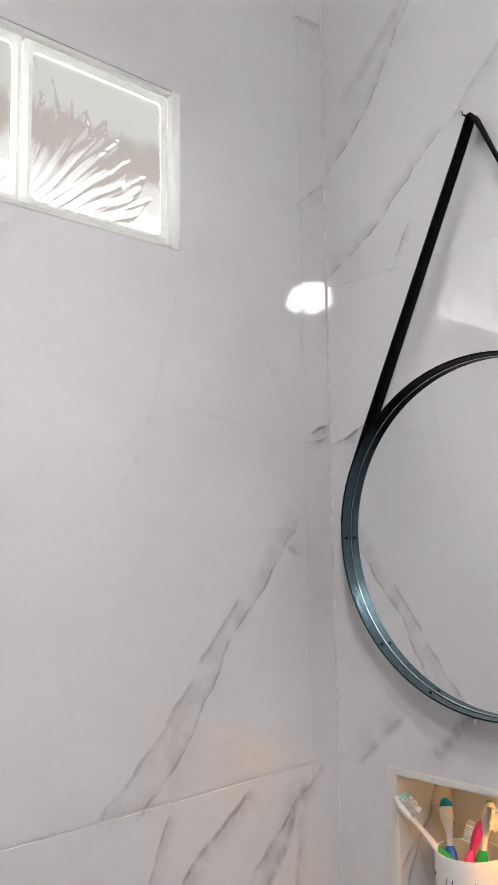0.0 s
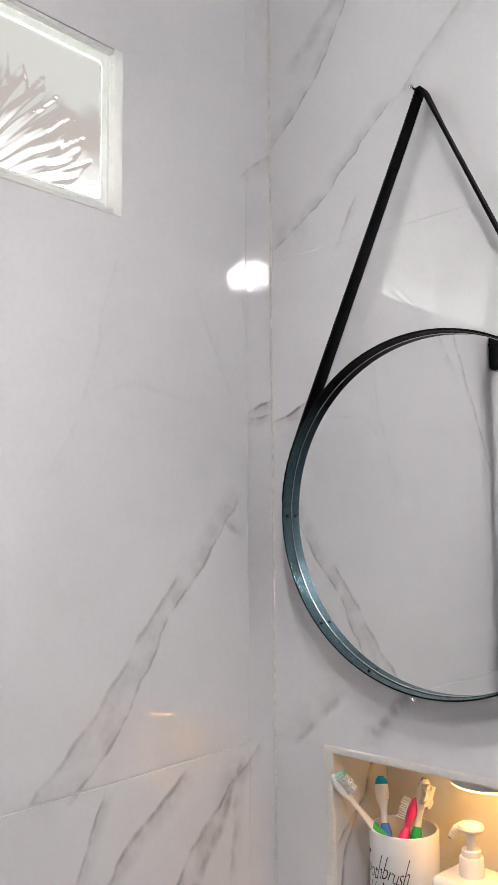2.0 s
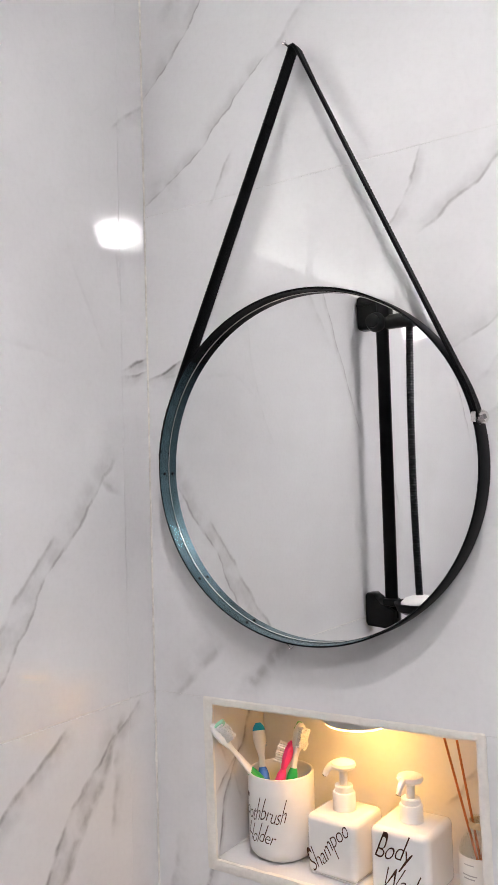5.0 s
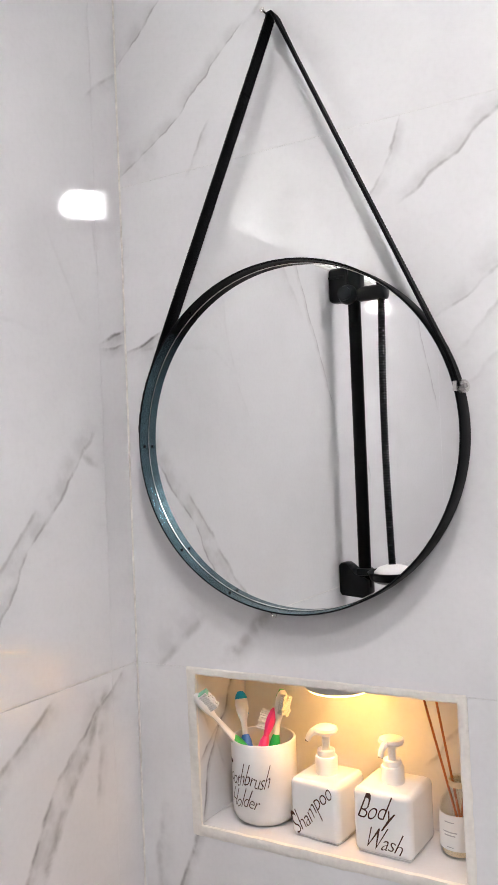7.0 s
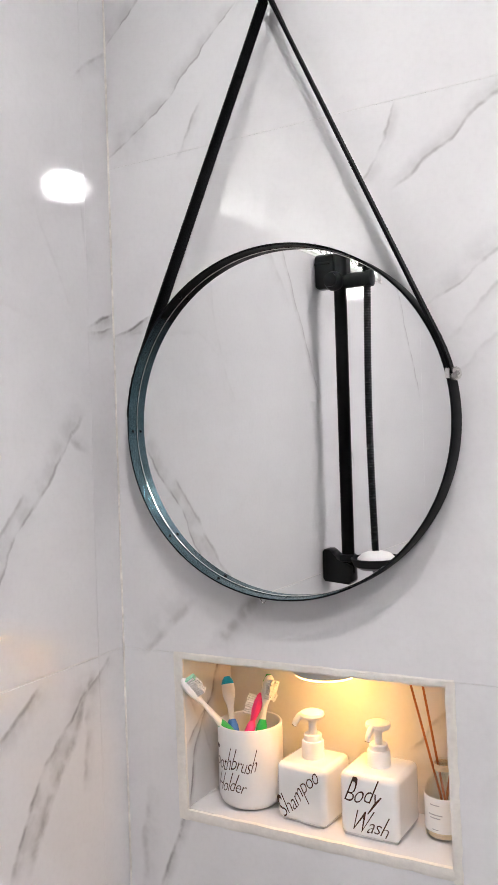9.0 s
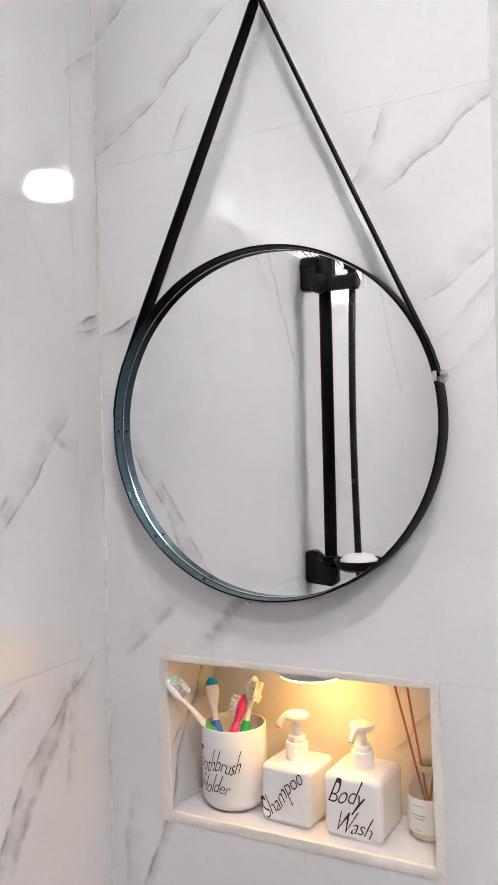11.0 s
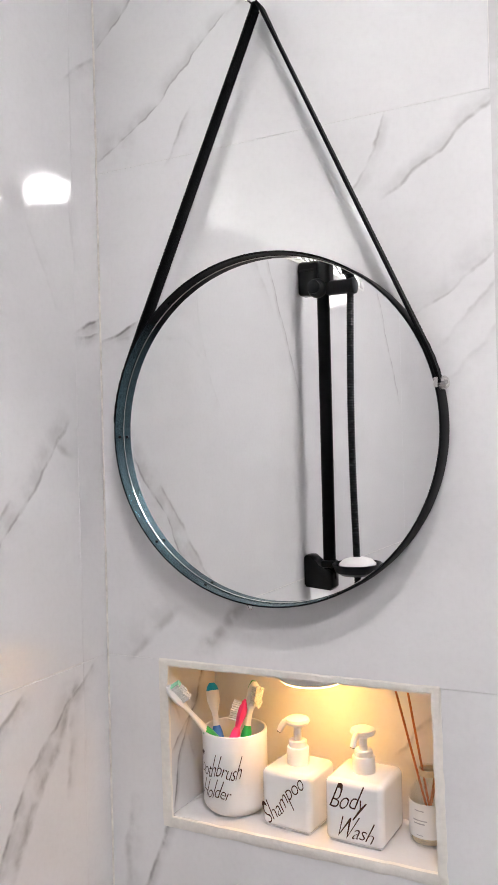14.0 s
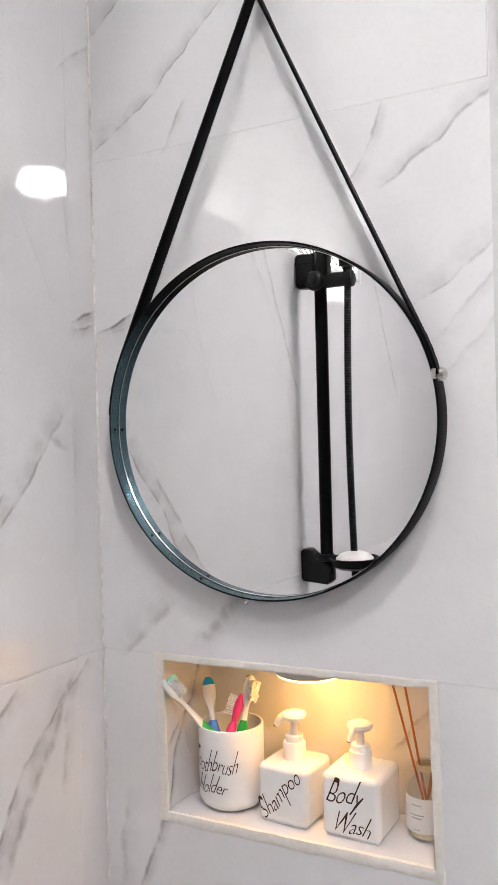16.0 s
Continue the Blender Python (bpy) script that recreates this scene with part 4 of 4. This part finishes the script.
bottle.visible_shadow = False
bm = bmesh.new()
lathe(bm, [(0, 0.0024), (DR - 0.0022, 0.0034), (DR - 0.0022, 0.012), (0, 0.012)], 40, at)
part("oil", bm, oil, diffuser, "pale amber oil")
bm = bmesh.new()
lathe(bm, [(0.0091, 0.0735), (0.0104, 0.0735), (0.0104, 0.0800), (0.0091, 0.0800), (0.0091, 0.0735)], 32, at)
part("collar", bm, wood_cap, diffuser, "cream collar")
bm = bmesh.new()
n = 24
rows = [[bm.verts.new(at @ Vector(((DR + r) * math.cos(a), (DR + r) * math.sin(a), z))) for a in (radians(-165 + 165 * k / n) for k in range(n + 1))] for r, z in ((0.0003, 0.0105), (0.0003, 0.0480), (0.0007, 0.0480), (0.0007, 0.0105))]
for a in range(4):
    for k in range(n):
        bm.faces.new((rows[a][k], rows[a][k + 1], rows[(a + 1) % 4][k + 1], rows[(a + 1) % 4][k]))
label_part = part("label", bm, paper, diffuser, "white paper label")
for z, a0, a1, w in ((0.0405, -118, -88, 0.0011), (0.0300, -124, -80, 0.0013), (0.0265, -120, -86, 0.0013), (0.0140, -112, -92, 0.0008)):
    bm = bmesh.new()
    r = DR + 0.0009
    lo = [bm.verts.new(at @ Vector((r * math.cos(radians(a0 + (a1 - a0) * k / 8)), r * math.sin(radians(a0 + (a1 - a0) * k / 8)), z - w / 2))) for k in range(9)]
    hi = [bm.verts.new(v.co + Vector((0, 0, w))) for v in lo]
    for k in range(8):
        bm.faces.new((lo[k], lo[k + 1], hi[k + 1], hi[k]))
    part("print_bar", bm, faint_ink, label_part, "faint grey print")
for a, b in (((0.004, 0.002, 0.008), (-0.0370, 0.002, 0.166)), ((0.007, -0.003, 0.008), (-0.0240, 0.004, 0.170)), ((-0.004, 0.0, 0.008), (0.0210, 0.012, 0.160)), ((-0.006, 0.003, 0.008), (0.0225, 0.030, 0.150))):
    bm = bmesh.new()
    tube(bm, [at @ Vector(a), at @ Vector(b)], 0.0014, 8)
    part("reed", bm, reed, diffuser, "rust orange reed")

# ---- shower rail on the west wall ----
RYD, RXD = -0.645, 0.047
rail = thing("shower_rail", (0, RYD, 1.45), "black shower slide rail with hose holder on the tiled wall", "shower rail")
bm = bmesh.new()
box(bm, 0.0, 0.041, RYD - 0.016, RYD + 0.014, 1.733, 1.798, 0.008, 4)
box(bm, 0.039, 0.064, RYD - 0.018, RYD + 0.014, 1.748, 1.804, 0.008, 4)
box(bm, 0.002, 0.034, RYD - 0.010, RYD + 0.0155, 1.777, 1.782, 0.001, 1)
even_normals(part("bracket", bm, black_plastic, rail))
# lower bracket with a scooped top beside the bar
bm = bmesh.new()
side = [(0.0, 1.190), (0.004, 1.184), (0.052, 1.180), (0.058, 1.186), (0.058, 1.214), (0.050, 1.220), (0.036, 1.221), (0.029, 1.224), (0.024, 1.231), (0.020, 1.240), (0.014, 1.2445), (0.004, 1.2445), (0.0, 1.240)]
faces = [bm.faces.new([bm.verts.new((x, RYD + w, z)) for x, z in side]) for w in (0.015, -0.018)]
fronts = [list(f.verts) for f in faces]
for k in range(len(side)):
    j = (k + 1) % len(side)
    bm.faces.new((fronts[0][k], fronts[0][j], fronts[1][j], fronts[1][k]))
bmesh.ops.bevel(bm, geom=[e for f in faces for e in f.edges], offset=0.003, segments=2, affect="EDGES", profile=0.5)
part("bracket", bm, black_plastic, rail)
bm = bmesh.new()
tube(bm, [(RXD, RYD, 1.200), (RXD, RYD, 1.763)], 0.0118, 28)
part("bar", bm, black_metal, rail)
SX, SZ = RXD, 1.744
bm = bmesh.new()
bmesh.ops.create_uvsphere(bm, u_segments=28, v_segments=16, radius=0.0185, matrix=Matrix.Translation((SX - 0.006, RYD + 0.013, SZ)))
tube(bm, [(SX - 0.006, RYD + 0.026, SZ), (SX - 0.006, RYD + 0.033, SZ), (SX - 0.006, RYD + 0.0345, SZ)], [0.0125, 0.0125, 0.010], 24)
part("knob", bm, black_plastic, rail, "round black clamping knob")
bm = bmesh.new()
tube(bm, [(SX - 0.004, RYD, SZ), (SX + 0.012, RYD, SZ), (SX + 0.050, RYD, SZ), (SX + 0.054, RYD, SZ), (SX + 0.0545, RYD, SZ), (SX + 0.064, RYD, SZ), (SX + 0.065, RYD, SZ)], [0.0145, 0.0138, 0.0138, 0.0138, 0.0152, 0.0152, 0.0135], 28)
part("slider", bm, black_plastic, rail, "black sliding hose holder")
HX = 0.101
bm = bmesh.new()
box(bm, HX - 0.0125, HX + 0.0125, RYD - 0.0125, RYD + 0.0125, SZ + 0.021, SZ + 0.085, 0.002, 2)
lathe(bm, [(0, 0.006), (0.0085, 0.006), (0.0085, 0.023), (0, 0.023)], 20, Matrix.Translation((HX, RYD, SZ)))
part("hose_nut", bm, black_plastic, rail)
bm = bmesh.new()
pts, rad = [], []
for i in range(0, 281):
    z = 1.736 - i * 0.0024
    pts.append((HX - 0.0035 * math.sin(i / 200 * math.pi), RYD + 0.002 * math.sin(i * 0.015), z))
    rad.append(0.0072 if i % 2 else 0.0060)
tube(bm, pts, rad, 14)
part("hose", bm, black_plastic, rail, "black ribbed shower hose")
SD = Matrix.Translation((0.104, RYD + 0.004, 1.212))
bm = bmesh.new()
lathe(bm, [(0, 0.0), (0.030, 0.0), (0.040, 0.006), (0.0455, 0.020), (0.0435, 0.021), (0.037, 0.009), (0.028, 0.004), (0, 0.004)], 48, SD, 1.0, 1.15)
box(bm, RXD - 0.012, 0.060, RYD - 0.014, RYD + 0.016, 1.222, 1.236, 0.004)
part("soap_dish", bm, black_plastic, rail, "black oval soap dish")
soap = thing("soap_bar", SD @ Vector((0, 0, 0.004)), "white bar of soap lying in the black dish", "soap")
bm = bmesh.new()
lathe(bm, [(0, 0.0045), (0.022, 0.006), (0.033, 0.015), (0.0335, 0.020), (0.026, 0.0275), (0.014, 0.0315), (0, 0.0325)], 36, SD, 1.0, 1.2)
part("soap", bm, soap_white, soap)
